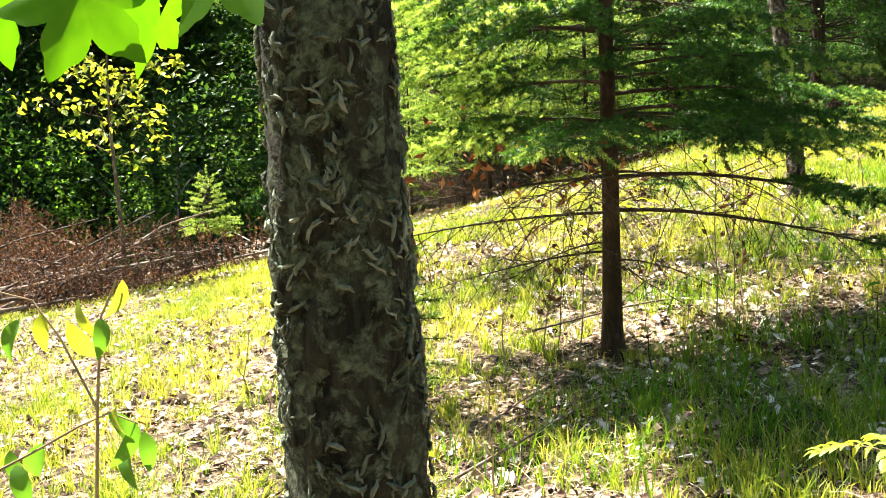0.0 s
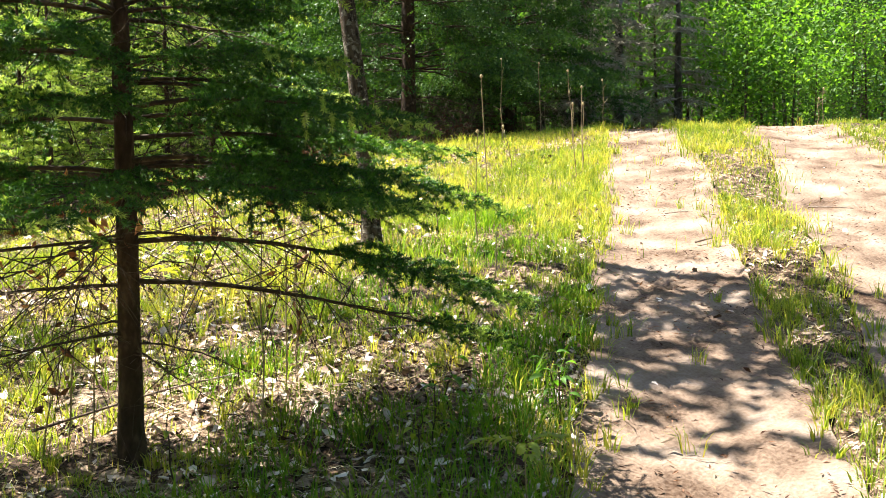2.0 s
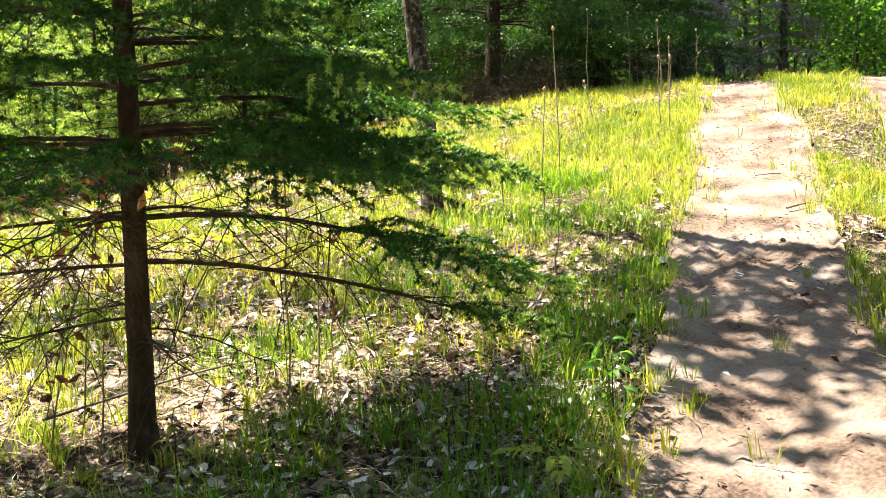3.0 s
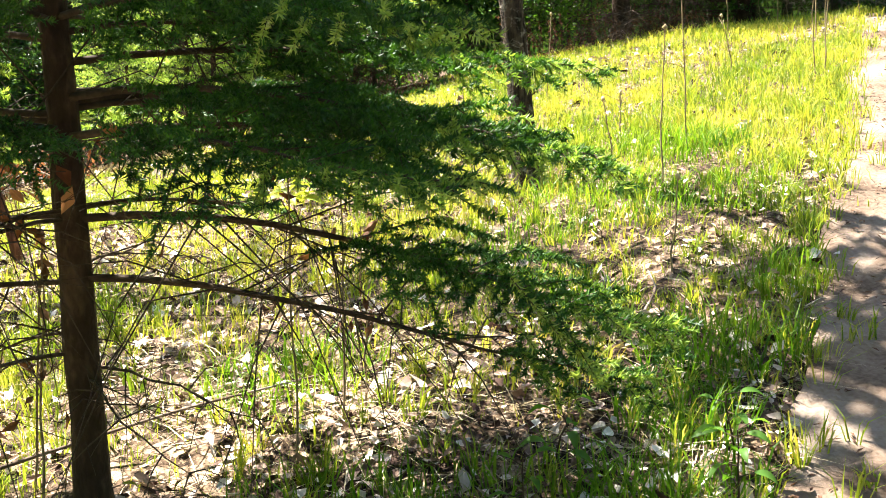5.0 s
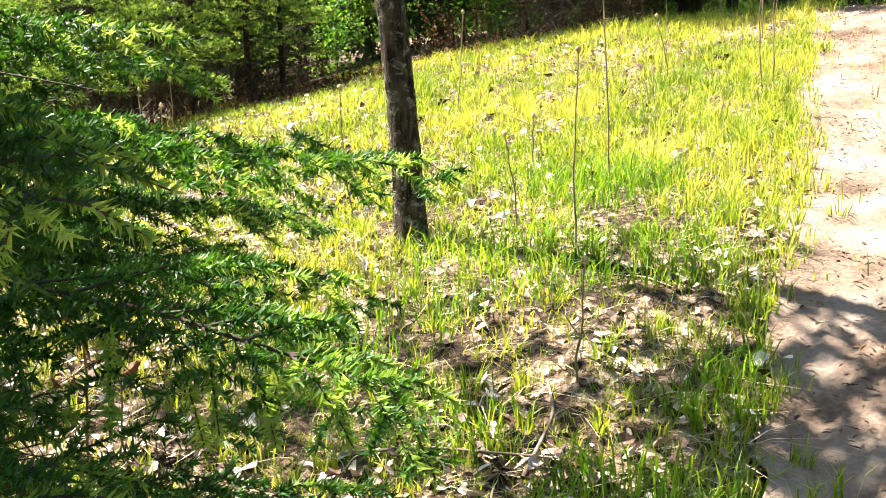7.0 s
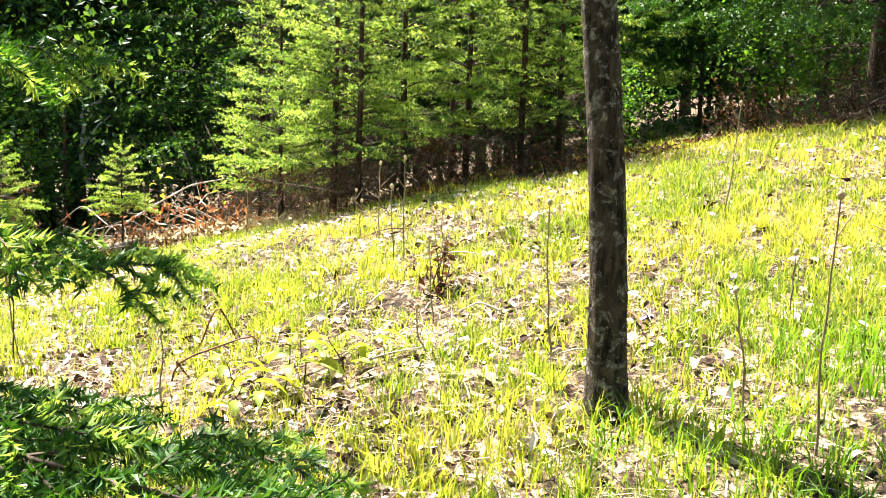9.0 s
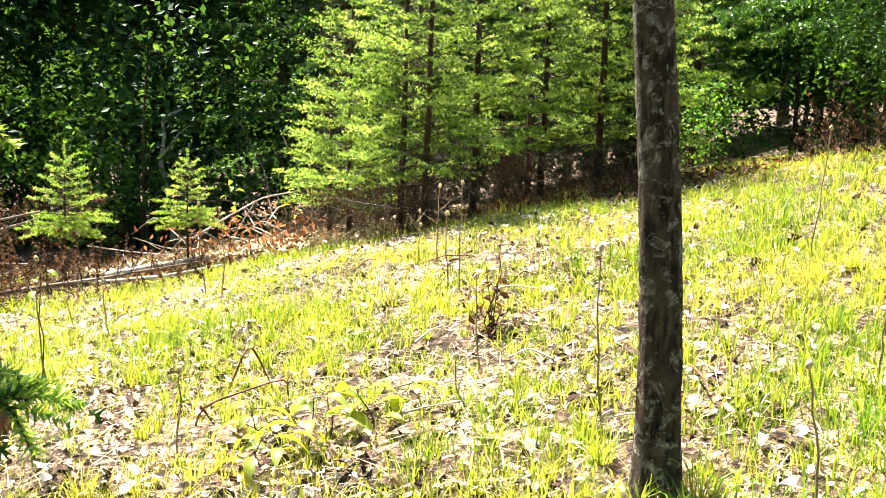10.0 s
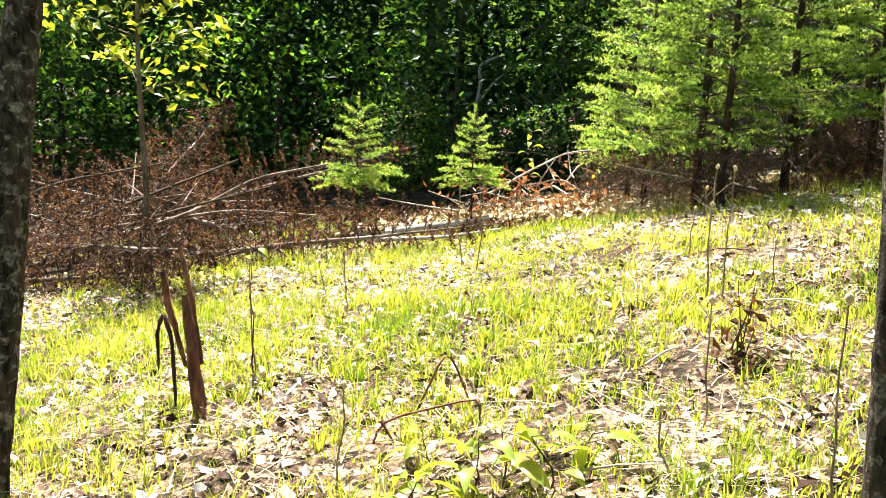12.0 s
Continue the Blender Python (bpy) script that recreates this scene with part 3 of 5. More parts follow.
# ---- trees ----
def spruce(name, height, radius, clear, label, mat, per_m=110, nlen=0.022, nwid=0.006, step=0.2, dead=(), seed=1, trunk_r=0.045,
           detail=1, group="young spruces", category="spruce tree", bark=SPRUCE_BARK, reach=None, special=(), gap=0.05, fine_top=99.0, fresh=2.0, trim=None, twig=TWIG, thick=1.0,
           hang=0.25, core=0.22, sunny=None, stray=0.25, upward=0.0, fluff=0.0):
    """A spruce at the origin: trunk, limbs in whorls, needles; dead: heights of bare whorls."""
    global rng
    keep, rng = rng, np.random.default_rng(seed)
    root = new(name)
    tagged(root, label, category, group)
    zs = np.linspace(-0.05, height, 26)
    wob = np.cumsum(rng.standard_normal((26, 2)) * 0.003 * height / 4, axis=0)
    spine = np.stack([wob[:, 0], wob[:, 1], zs], 1)
    t = Tubes()
    rad = trunk_r * (1 - 0.93 * np.clip(zs / height, 0, 1)) + 0.35 * trunk_r * np.exp(-np.maximum(zs, 0) / 0.06)
    t.add(spine, rad, 10, 0.05)
    part("trunk", t.mesh("trunk", bark), root)
    segs, tip_segs, wood = [], [], Tubes()

    def limb(z0, az, ln, live, rise, sag, live_from=core):
        # sunny: heading with more bright shoots, sunlight put into the needle colour
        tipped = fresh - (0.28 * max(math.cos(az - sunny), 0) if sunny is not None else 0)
        if reach:
            ln = ln * reach(az)
        o = np.array([np.interp(z0, zs, spine[:, 0]), np.interp(z0, zs, spine[:, 1]), z0])
        d = np.array([math.cos(az), math.sin(az), 0])
        s = np.linspace(0, 1, 9)
        bend = np.cumsum(rng.standard_normal(9) * 0.09) * ln * (0.3 if live else 0.8)
        side = np.array([-d[1], d[0], 0])
        pts = o + d * (s * ln)[:, None] + side * (bend * s)[:, None] + np.array([0, 0, 1.0]) * (rise * s * ln - sag * s * s * ln + 0.25 * sag * s ** 4 * ln)[:, None]
        r0 = (0.0035 + 0.0055 * ln) if live else (0.003 + 0.0035 * ln) * thick
        wood.add(pts if gap < 0.08 else pts[::2], (r0 * (1 - 0.85 * s)) if gap < 0.08 else (r0 * (1 - 0.85 * s))[::2], 5 if gap < 0.08 else 3)
        n = max(int(ln / (0.065 if live else 0.055)), 4) if detail else max(int(ln / 0.1), 3)
        for q in np.linspace(0.12 if not live else 0.2, 0.97, n):
            green = live and q > live_from
            p = np.array([np.interp(q, s, pts[:, k]) for k in range(3)])
            for sgn in (-1, 1):
                if rng.random() < (0.3 if not green else 0.1):
                    continue
                tl = ln * (0.42 * (1 - q) + 0.09) * rng.uniform(0.6, 1.15)
                ang = radians(rng.uniform(40, 62) if green else rng.uniform(25, 110)) * sgn
                td = d * math.cos(ang) + side * math.sin(ang)
                td = td + np.array([0, 0, rng.uniform(-hang - 0.12 - fluff, 0.1 - hang * 0.4 + fluff) if green else rng.uniform(-1.1, 0.45)])
                e = p + td * tl
                m = (p + e) / 2 + np.array([0, 0, rng.uniform(0, 0.06) * tl + (0.25 * hang * tl if green else 0)])
                if not green:
                    e = e + np.array([0, 0, -0.45 * tl * rng.random()])
                    wood.add([p, m, e], [0.0028 * thick, 0.002 * thick, 0.0008 * thick], 3)
                    for _ in range(3):
                        u = p + (e - p) * rng.random()
                        wood.add([u, u + rng.standard_normal(3) * 0.05 + td * 0.05], [0.0012 * thick, 0.0006 * thick], 3)
                    continue
                if gap < 0.08:
                    wood.add([p, m, e], [0.0024, 0.0018, 0.001], 3)
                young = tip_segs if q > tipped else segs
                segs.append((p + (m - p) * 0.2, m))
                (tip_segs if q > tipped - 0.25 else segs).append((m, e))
                if detail and tl > 0.1:
                    for u in np.arange(0.2, 0.95, gap / tl):
                        b = p + (e - p) * u + (m - (p + e) / 2) * (1 - abs(2 * u - 1))
                        for sg in (-1, 1):
                            a2 = ang + radians(45) * sg
                            t2 = d * math.cos(a2) + side * math.sin(a2) + np.array([0, 0, rng.uniform(-hang - 0.1 - fluff, 0.12 + fluff)])
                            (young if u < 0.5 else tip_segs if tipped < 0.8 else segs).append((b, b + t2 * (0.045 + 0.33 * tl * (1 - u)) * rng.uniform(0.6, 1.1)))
        if live:
            for k in range(max(2, int(live_from * 8)), 8):
                segs.append((pts[k], pts[k + 1]))

    for row in special:
        limb(*row)
    for z0 in dead:
        for k in range(rng.integers(4, 6)):
            limb(z0 + rng.uniform(-0.03, 0.03), rng.uniform(0, 6.28), radius * rng.uniform(0.55, 0.95), False, 0.1, 0.35)
    z0, turn = clear, rng.uniform(0, 6.28)
    while z0 < height - 0.08:
        f = 1 - (z0 - clear) / (height - clear)
        cnt = 6 if f > 0.3 else 5
        for k in range(cnt):
            az = turn + k * 6.283 / cnt + rng.uniform(-0.25, 0.25)
            limb(z0 + rng.uniform(-stray, stray) * step, az, (trim(az, z0) if trim else 1.0) *
                 max(radius * f ** 0.8 * rng.uniform(0.62 if upward else 0.75, 1.12), 0.07), True, 0.14 + upward * rng.uniform(0.3, 1.6) + 0.5 * (1 - f), 0.34 * f)
        turn += 0.9
        z0 += step * rng.uniform(0.8, 1.2)
    segs.append((spine[-3], spine[-1] + np.array([0, 0, 0.03])))
    part("branchwork", wood.mesh("branchwork", twig), root)
    if tip_segs:
        part("new_growth", needles("new_growth", tip_segs, per_m * 1.1, nlen * 1.05, nwid * 1.15, NEW_NEEDLE), root, "new shoots in bright sunlit yellow-green")
    low = [g for g in segs if g[0][2] < fine_top]
    high = [g for g in segs if g[0][2] >= fine_top]
    part("crown", needles("crown", low, per_m, nlen, nwid, mat), root)
    if high:
        part("crown", needles("crown", high, per_m * 0.34, nlen * 1.4, nwid * 3.2, mat), root)
    rng = keep
    return root


def put(ob, x, y, turn=0.0, scale=1.0, sink=0.0, tilt=0.0):
    ob.matrix_world = pose(x, y, float(hz(x, y)) - sink, tilt, 0, turn) @ Matrix.Scale(scale, 4)
    return ob


def clone(ob, x, y, turn=0.0, scale=1.0, sink=0.0, tilt=0.0, label=""):
    o = copy_thing(ob, Matrix.Identity(4))
    if label:
        o["label"] = label
    return put(o, x, y, turn, scale, sink, tilt)


# the spruce beside the trail
def main_reach(az):
    return 0.88 + 0.14 * math.cos(az + 0.45) + 0.45 * max(math.cos(az - 2.9), 0) ** 2 - 0.2 * max(math.cos(az - 1.0), 0) ** 3


def main_trim(az, z):
    return 1.0 - 0.38 * max(math.cos(az - 0.3), 0) ** 2 * min(max((z - 1.15) / 0.3, 0), 1)


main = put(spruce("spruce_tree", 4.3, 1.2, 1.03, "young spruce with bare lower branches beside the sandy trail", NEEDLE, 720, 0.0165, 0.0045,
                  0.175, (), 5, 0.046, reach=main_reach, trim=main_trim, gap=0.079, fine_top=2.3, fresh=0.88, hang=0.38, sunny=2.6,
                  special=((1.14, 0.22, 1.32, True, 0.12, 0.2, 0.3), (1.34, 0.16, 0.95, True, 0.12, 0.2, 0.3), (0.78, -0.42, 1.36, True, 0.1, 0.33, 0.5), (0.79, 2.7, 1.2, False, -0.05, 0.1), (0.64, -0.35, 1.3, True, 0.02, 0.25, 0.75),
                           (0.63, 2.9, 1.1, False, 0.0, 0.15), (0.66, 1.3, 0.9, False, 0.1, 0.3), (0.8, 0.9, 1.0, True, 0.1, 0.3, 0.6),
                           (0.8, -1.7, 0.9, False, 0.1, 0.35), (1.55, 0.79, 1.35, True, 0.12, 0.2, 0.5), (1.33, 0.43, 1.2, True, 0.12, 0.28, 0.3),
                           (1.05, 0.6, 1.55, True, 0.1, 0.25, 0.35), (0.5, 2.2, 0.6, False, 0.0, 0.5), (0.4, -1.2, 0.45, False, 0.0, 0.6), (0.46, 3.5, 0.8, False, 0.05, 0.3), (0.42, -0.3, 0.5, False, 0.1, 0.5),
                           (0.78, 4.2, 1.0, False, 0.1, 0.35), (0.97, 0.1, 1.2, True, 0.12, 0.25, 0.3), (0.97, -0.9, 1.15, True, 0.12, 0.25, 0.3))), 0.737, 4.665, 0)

young_a = spruce("spruce_tree", 3.6, 0.8, 0.42, "sunlit young spruce in a dense clump at the clearing edge", YOUNG_NEEDLE, 150, 0.026, 0.0095, 0.22,
                 (0.2, 0.4), 11, 0.03, gap=0.12, fresh=0.5, core=0.3, hang=-0.06, stray=0.6, fluff=0.3, upward=0.16)
young_b = spruce("spruce_tree", 4.2, 0.75, 0.72, "slender spruce standing in a clump over brown litter", YOUNG_NEEDLE, 150, 0.026, 0.0095, 0.23,
                 (0.25, 0.42, 0.6), 12, 0.034, gap=0.12, fresh=0.55, core=0.33, hang=-0.06, stray=0.6, fluff=0.3, upward=0.14)
put(young_a, 0.27, 12.2, 40)
put(young_b, 0.75, 12.7, 10)
for x, y, tn, sc, src in ((0.55, 11.85, 200, 0.85, young_b), (1.25, 13.1, 80, 1.05, young_a), (1.75, 12.7, 150, 0.95, young_b), (2.05, 13.0, 300, 0.9, young_a),
                          (-0.35, 12.9, 250, 0.8, young_a), (1.0, 14.2, 33, 1.1, young_b), (0.0, 13.9, 120, 1.1, young_b), (-0.75, 13.6, 310, 0.75, young_a),
                          (2.5, 14.6, 20, 1.2, young_b)):
    clone(src, x, y, tn, sc)
small = spruce("spruce_sapling", 1.25, 0.42, 0.5, "small bright green spruce sapling beside the brush pile", NEW_NEEDLE, 300, 0.026, 0.008, 0.085, (0.14, 0.3), 21, 0.014, fresh=0.3, hang=-0.15, fluff=0.2, stray=0.5,
               group="spruce saplings")
put(small, -2.7, 12.35, 0)
clone(small, -1.55, 12.3, 130, 0.8)
clone(small, -0.6, 14.2, 220, 0.9)
put(spruce("spruce_sapling", 1.0, 0.3, 0.13, "small bushy spruce seedling growing near the trail", YOUNG_NEEDLE, 420, 0.02, 0.005, 0.085, (0.08,), 23, 0.012, fresh=0.6, hang=-0.05, fluff=0.25,
           group="spruce saplings"), -0.22, 4.35, 60)
big = spruce("spruce_tree", 9.0, 2.6, 0.6, "large dark spruce with drooping branches at the forest edge", OLD_NEEDLE, 24, 0.048, 0.03, 0.34, (0.35,), 31, 0.085, 0,
             group="forest spruces", gap=0.1, hang=0.6, core=0.3)
put(big, 8.9, 20.0, 0)
edge_spruce = spruce("spruce_tree", 8.0, 2.3, 1.0, "dark spruce with drooping green branches over shaded ground", OLD_NEEDLE, 46, 0.036, 0.019, 0.3, (0.4, 0.7), 33, 0.1, 1,
                     group="forest spruces", gap=0.17, hang=0.55, core=0.3)
put(edge_spruce, 4.75, 13.4, 0)
clone(edge_spruce, 6.9, 15.2, 250, 0.95)
for x, y, tn, sc in ((7.6, 16.6, 10, 0.85), (-1.8, 17.5, 200, 1.0), (1.8, 18.0, 300, 1.05),
                     (-6.0, 20.5, 20, 1.2), (-9.5, 18.5, 90, 1.15), (5.9, 17.2, 150, 0.8)):
    clone(big, x, y, tn, sc)


bare = spruce("dead_tree", 5.6, 1.3, 5.3, "grey bare dead conifer standing at the end of the trail", DEAD_NEEDLE, 60, 0.03, 0.008, 0.2, tuple(np.arange(0.5, 5.2, 0.3)), 71, 0.10, 0,
              "dead trees at the trail end", "dead tree", BARK, gap=0.1, twig=PALE_WOOD, thick=4.2)
put(bare, 10.0, 17.4)
for x, y, tn, sc in ((8.5, 15.9, 70, 0.85), (9.1, 16.8, 200, 0.95), (10.9, 16.9, 130, 0.8)):
    clone(bare, x, y, tn, sc)


def stem(name, x, y, height, r, lean, mat, bend=0.02, sides=14, rough=0.05, bole=0.25, seed=3, taper=0.75):
    """A trunk as points and radii from below the ground up."""
    global rng
    keep, rng = rng, np.random.default_rng(seed)
    n = max(int(height / (0.035 if sides > 24 else 0.06 if sides >= 14 else 0.5)), 12)
    zs = np.linspace(-0.1, height, n)
    k = np.clip(zs, 0, None)
    wob = bend * np.stack([np.sin(k * 2.3 + 0.5) - np.sin(0.5), np.sin(k * 1.7 + 2) - np.sin(2)], 1)
    pts = np.stack([lean[0] * k + wob[:, 0], lean[1] * k + wob[:, 1], zs], 1)
    rad = r * (1 - taper * np.clip(zs / height, 0, 1)) + bole * r * np.exp(-k / 0.12)
    t = Tubes()
    t.add(pts, rad, sides, rough)
    rng = keep
    return t.mesh(name, mat), pts, rad


def leafy(name, x, y, height, r, lean, mat, leafmat, label, crown0, spread, leaves, leafsize, seed, bark_label="", limbs=16, group="forest trees",
          category="broadleaf tree", sides=14, limb_r=0.3, clump=0.28, taper=0.75, towards=None):
    """A broadleaf tree: trunk, limbs and a crown of leaves in clumps along the limbs."""
    global rng
    keep, rng = rng, np.random.default_rng(seed)
    root = new(name)
    tagged(root, label, category, group)
    me, pts, rad = stem("trunk", x, y, height, r, lean, mat, rough=0.02 if sides < 24 else 0.05, seed=seed, sides=sides, taper=taper)
    part("trunk", me, root, bark_label)
    wood, cs = Tubes(), []
    for k in range(limbs):
        z0 = crown0 + (height - crown0) * (k + rng.random()) / limbs
        o = np.array([np.interp(z0, pts[:, 2], pts[:, j]) for j in range(3)])
        az = k * 2.4 + rng.uniform(-0.4, 0.4)
        if towards is not None:
            az = towards + rng.uniform(-1.2, 1.2)
        ln = spread * (0.45 + 0.75 * math.sin(math.pi * min(0.15 + 0.8 * (z0 - crown0) / (height - crown0), 1))) * rng.uniform(0.7, 1.1)
        s = np.linspace(0, 1, 7)[:, None]
        d = np.array([math.cos(az), math.sin(az), rng.uniform(0.15, 0.7)])
        line = o + d * s * ln + np.cumsum(rng.standard_normal((7, 3)) * 0.03 * ln, axis=0) * s
        r0 = np.interp(z0, pts[:, 2], rad) * limb_r
        wood.add(line, r0 * (1 - 0.85 * s[:, 0]), 5)
        for q in rng.uniform(0.3, 1.0, 7):
            c = np.array([np.interp(q, s[:, 0], line[:, j]) for j in range(3)])
            e = c + rng.standard_normal(3) * 0.3 * spread * 0.5
            if leaves <= 1000:
                wood.add([c, (c + e) / 2 + rng.standard_normal(3) * 0.03, e], [r0 * 0.3, r0 * 0.2, r0 * 0.08], 3)
            cs.append(e)
            cs.append((c + e) / 2)
    cs = np.array(cs)
    pick = cs[rng.integers(0, len(cs), leaves)] + rng.standard_normal((leaves, 3)) * clump * np.array([1, 1, 0.6])
    part("branchwork", wood.mesh("branchwork", mat), root)
    part("crown", leaf_mesh("crown", pick, np.tile([0, 0, 1.0], (leaves, 1)), leafsize, leafmat, 0.6, 0.62, 0.4, leaves > 1000), root)
    rng = keep
    return root


put(leafy("tree", 0, 0, 5.5, 0.116, (0.006, 0.02), LICHEN_BARK, BRIGHT_LEAF, "grey lichen-covered tree trunk standing at the trail", 2.15, 1.2, 500, 0.13, 41,
          "grey furrowed bark with pale lichen", 12, "trees at the trail", sides=28, limb_r=0.28, clump=0.2), -0.139, 1.52)
put(leafy("tree", 0, 0, 6.0, 0.057, (-0.055, 0.1), MOTTLED_BARK, LEAF, "slender leaning tree with mottled grey-brown bark on the clearing", 2.9, 1.7, 1500, 0.14, 42,
          "mottled bark with a dark scar", 20, "trees at the trail", sides=20, clump=0.26, taper=0.45, towards=3.93), 2.297, 6.88)
put(leafy("tree", 0, 0, 6.0, 0.076, (-0.055, 0.24), MOTTLED_BARK, LEAF, "straight grey tree trunk on the clearing", 2.3, 1.0, 600, 0.12, 43,
          "", 12, "trees at the trail", sides=18), -0.46, 7.03)

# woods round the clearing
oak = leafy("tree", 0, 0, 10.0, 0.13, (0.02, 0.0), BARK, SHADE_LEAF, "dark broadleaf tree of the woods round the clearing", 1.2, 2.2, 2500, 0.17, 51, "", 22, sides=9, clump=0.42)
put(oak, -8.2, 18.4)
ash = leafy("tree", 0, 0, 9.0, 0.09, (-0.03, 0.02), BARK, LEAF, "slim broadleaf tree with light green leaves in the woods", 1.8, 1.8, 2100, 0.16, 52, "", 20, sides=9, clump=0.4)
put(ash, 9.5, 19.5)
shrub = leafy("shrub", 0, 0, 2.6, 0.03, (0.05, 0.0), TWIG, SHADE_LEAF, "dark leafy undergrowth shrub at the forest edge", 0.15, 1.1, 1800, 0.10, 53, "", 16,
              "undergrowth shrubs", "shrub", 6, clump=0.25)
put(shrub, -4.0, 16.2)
bush = leafy("shrub", 0, 0, 1.8, 0.02, (0.05, 0.0), TWIG, LEAF, "bright green leafy shrub in the sun by the trail", 0.2, 0.8, 900, 0.10, 54, "", 20,
             "sunlit shrubs", "shrub", 6, clump=0.17)
put(bush, 11.9, 16.4)
hazel = leafy("shrub", 0, 0, 2.6, 0.03, (0.05, 0.0), TWIG, LEAF, "light green leafy shrub at the forest edge", 0.3, 1.1, 1200, 0.10, 57, "", 16,
              "undergrowth shrubs", "shrub", 6, clump=0.22)
put(hazel, 5.2, 17.6)
# large-leaved high crowns, mostly out of view, added to shade the woods
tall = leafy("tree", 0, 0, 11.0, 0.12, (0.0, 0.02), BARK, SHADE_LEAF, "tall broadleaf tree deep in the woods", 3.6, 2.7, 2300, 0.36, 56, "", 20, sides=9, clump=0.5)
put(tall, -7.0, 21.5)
wood_rng = random.Random(9)


def edge_y(x):
    """Where the woods begin."""
    return 18.3 - 0.2 * abs(x + 3) if x < 2 else (16.8 + 0.25 * (x - 2) if x < 9 else 18.5 + 0.1 * (x - 9))


for row in range(5):
    for k in range(17):
        x = -19 + k * 2.7 + wood_rng.uniform(-1.0, 1.0)
        y = edge_y(x) + 1.2 + row * 3.0 + wood_rng.uniform(-1.1, 1.1)
        if row == 0 and -6.2 < x < -2.4:
            continue
        src = oak if (x < 3 or wood_rng.random() < 0.12) else ash
        if row > 2 and x < 5:
            src = tall
        size = (0.5, 0.62, 0.8, 1.0, 1.1, 1.2)[row]
        clone(src, x, y, wood_rng.uniform(0, 360), size * wood_rng.uniform(0.85, 1.15))
# extra tall trees added to keep the inside of the woods dark
for k in range(15):
    x = -19 + k * 2.6 + wood_rng.uniform(-0.8, 0.8)
    if x > 5:
        continue
    clone(tall, x, edge_y(x) + 2.6 + wood_rng.uniform(-0.6, 1.6), wood_rng.uniform(0, 360), wood_rng.uniform(0.8, 1.0))
# trees added beside and behind the camera, mostly unseen, to block sky light
for x, y, sc in ((-9, 3, 0.9), (-10, 8, 0.9), (-8, -4, 1.0), (-3, -8, 1.0), (3, -9, 1.1), (9, -6, 1.0), (12, 0, 0.9), (14, 6, 0.9), (16, 11, 0.9), (-12, 12, 0.8)):
    clone(ash, x, y, wood_rng.uniform(0, 360), sc)
# plain ring wall added to close sky gaps between the trees
ring = np.linspace(0, 2 * math.pi, 97)
bx, by = 2 + 60 * np.cos(ring), 7 + 60 * np.sin(ring)
bz = np.stack([np.full(97, -4.0), 24 + 2.5 * np.sin(ring * 9) + 1.5 * np.sin(ring * 23)], 1)
bv = np.stack([np.repeat(bx, 2), np.repeat(by, 2), bz.ravel()], 1)
bi = np.arange(96)[:, None] * 2
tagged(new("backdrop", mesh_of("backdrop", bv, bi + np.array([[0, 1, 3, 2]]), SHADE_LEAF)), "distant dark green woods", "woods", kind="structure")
for row in range(3):
    for k in range(22):
        x = -15 + k * 1.6 + wood_rng.uniform(-0.6, 0.6)
        if 6.8 + row < x < 9.6 + row or (row == 0 and -6.2 < x < -2.4):
            continue
        clone(hazel if x > 1.5 and k % 3 else shrub, x, edge_y(x) - 0.3 + row * 2.0 + wood_rng.uniform(-0.7, 0.7), wood_rng.uniform(0, 360), wood_rng.uniform(0.75, 1.35))
for x, y, s in ((12.6, 16.8, 1.2), (13.7, 17.4, 1.3), (11.2, 15.4, 0.9), (12.4, 15.2, 0.7), (3.9, 13.2, 0.5), (2.6, 13.4, 0.4)):
    clone(bush, x, y, wood_rng.uniform(0, 360), s)
sapling = leafy("tree", 0, 0, 2.9, 0.026, (-0.02, 0.02), SMOOTH_BARK, BRIGHT_LEAF, "young tree with sunlit yellow-green leaves in the brush pile", 1.25, 0.62, 620, 0.085, 55, "", 16,
                "sunlit shrubs", "broadleaf tree", 8, clump=0.1)
put(sapling, -3.1, 10.35)
# lighter shrub kind, its colour standing in for sunlit foliage behind the brush
for x, y, sc in ((-7.4, 14.9, 0.8), (-6.2, 15.6, 0.9), (-5.2, 16.4, 0.75), (-8.6, 13.8, 0.9), (-9.6, 13.0, 0.8), (-4.2, 15.6, 0.5)):
    clone(hazel, x, y, wood_rng.uniform(0, 360), sc)



# ---- brush pile, fallen wood, stalks ----
def rod(name, pts, r0, r1, mat, label, category, group="", sides=7, rough=0.06, forks=()):
    """A bent tapering branch or stick through the points, with side forks."""
    pts = np.asarray(pts, float)
    n = max(8, int(len(pts) * 4))
    q = np.linspace(0, len(pts) - 1, n)
    line = np.stack([np.interp(q, np.arange(len(pts)), pts[:, k]) for k in range(3)], 1)
    line[1:-1] = (line[:-2] + 2 * line[1:-1] + line[2:]) / 4
    base = line[0].copy()
    t = Tubes()
    t.add(line - base, np.linspace(r0, r1, n), sides, rough)
    for f, dx, dy, dz in forks:
        p = np.array([np.interp(f * (n - 1), np.arange(n), line[:, k]) for k in range(3)]) - base
        d = np.array([dx, dy, dz])
        m = p + d * 0.5 + rng.standard_normal(3) * 0.06 * np.linalg.norm(d)
        r = (r0 + (r1 - r0) * f) * 0.6
        t.add([p, m, p + d], [r, r * 0.75, r * 0.35], 5)
    ob = new(name, t.mesh(name, mat))
    ob.location = base
    return tagged(ob, label, category, group)


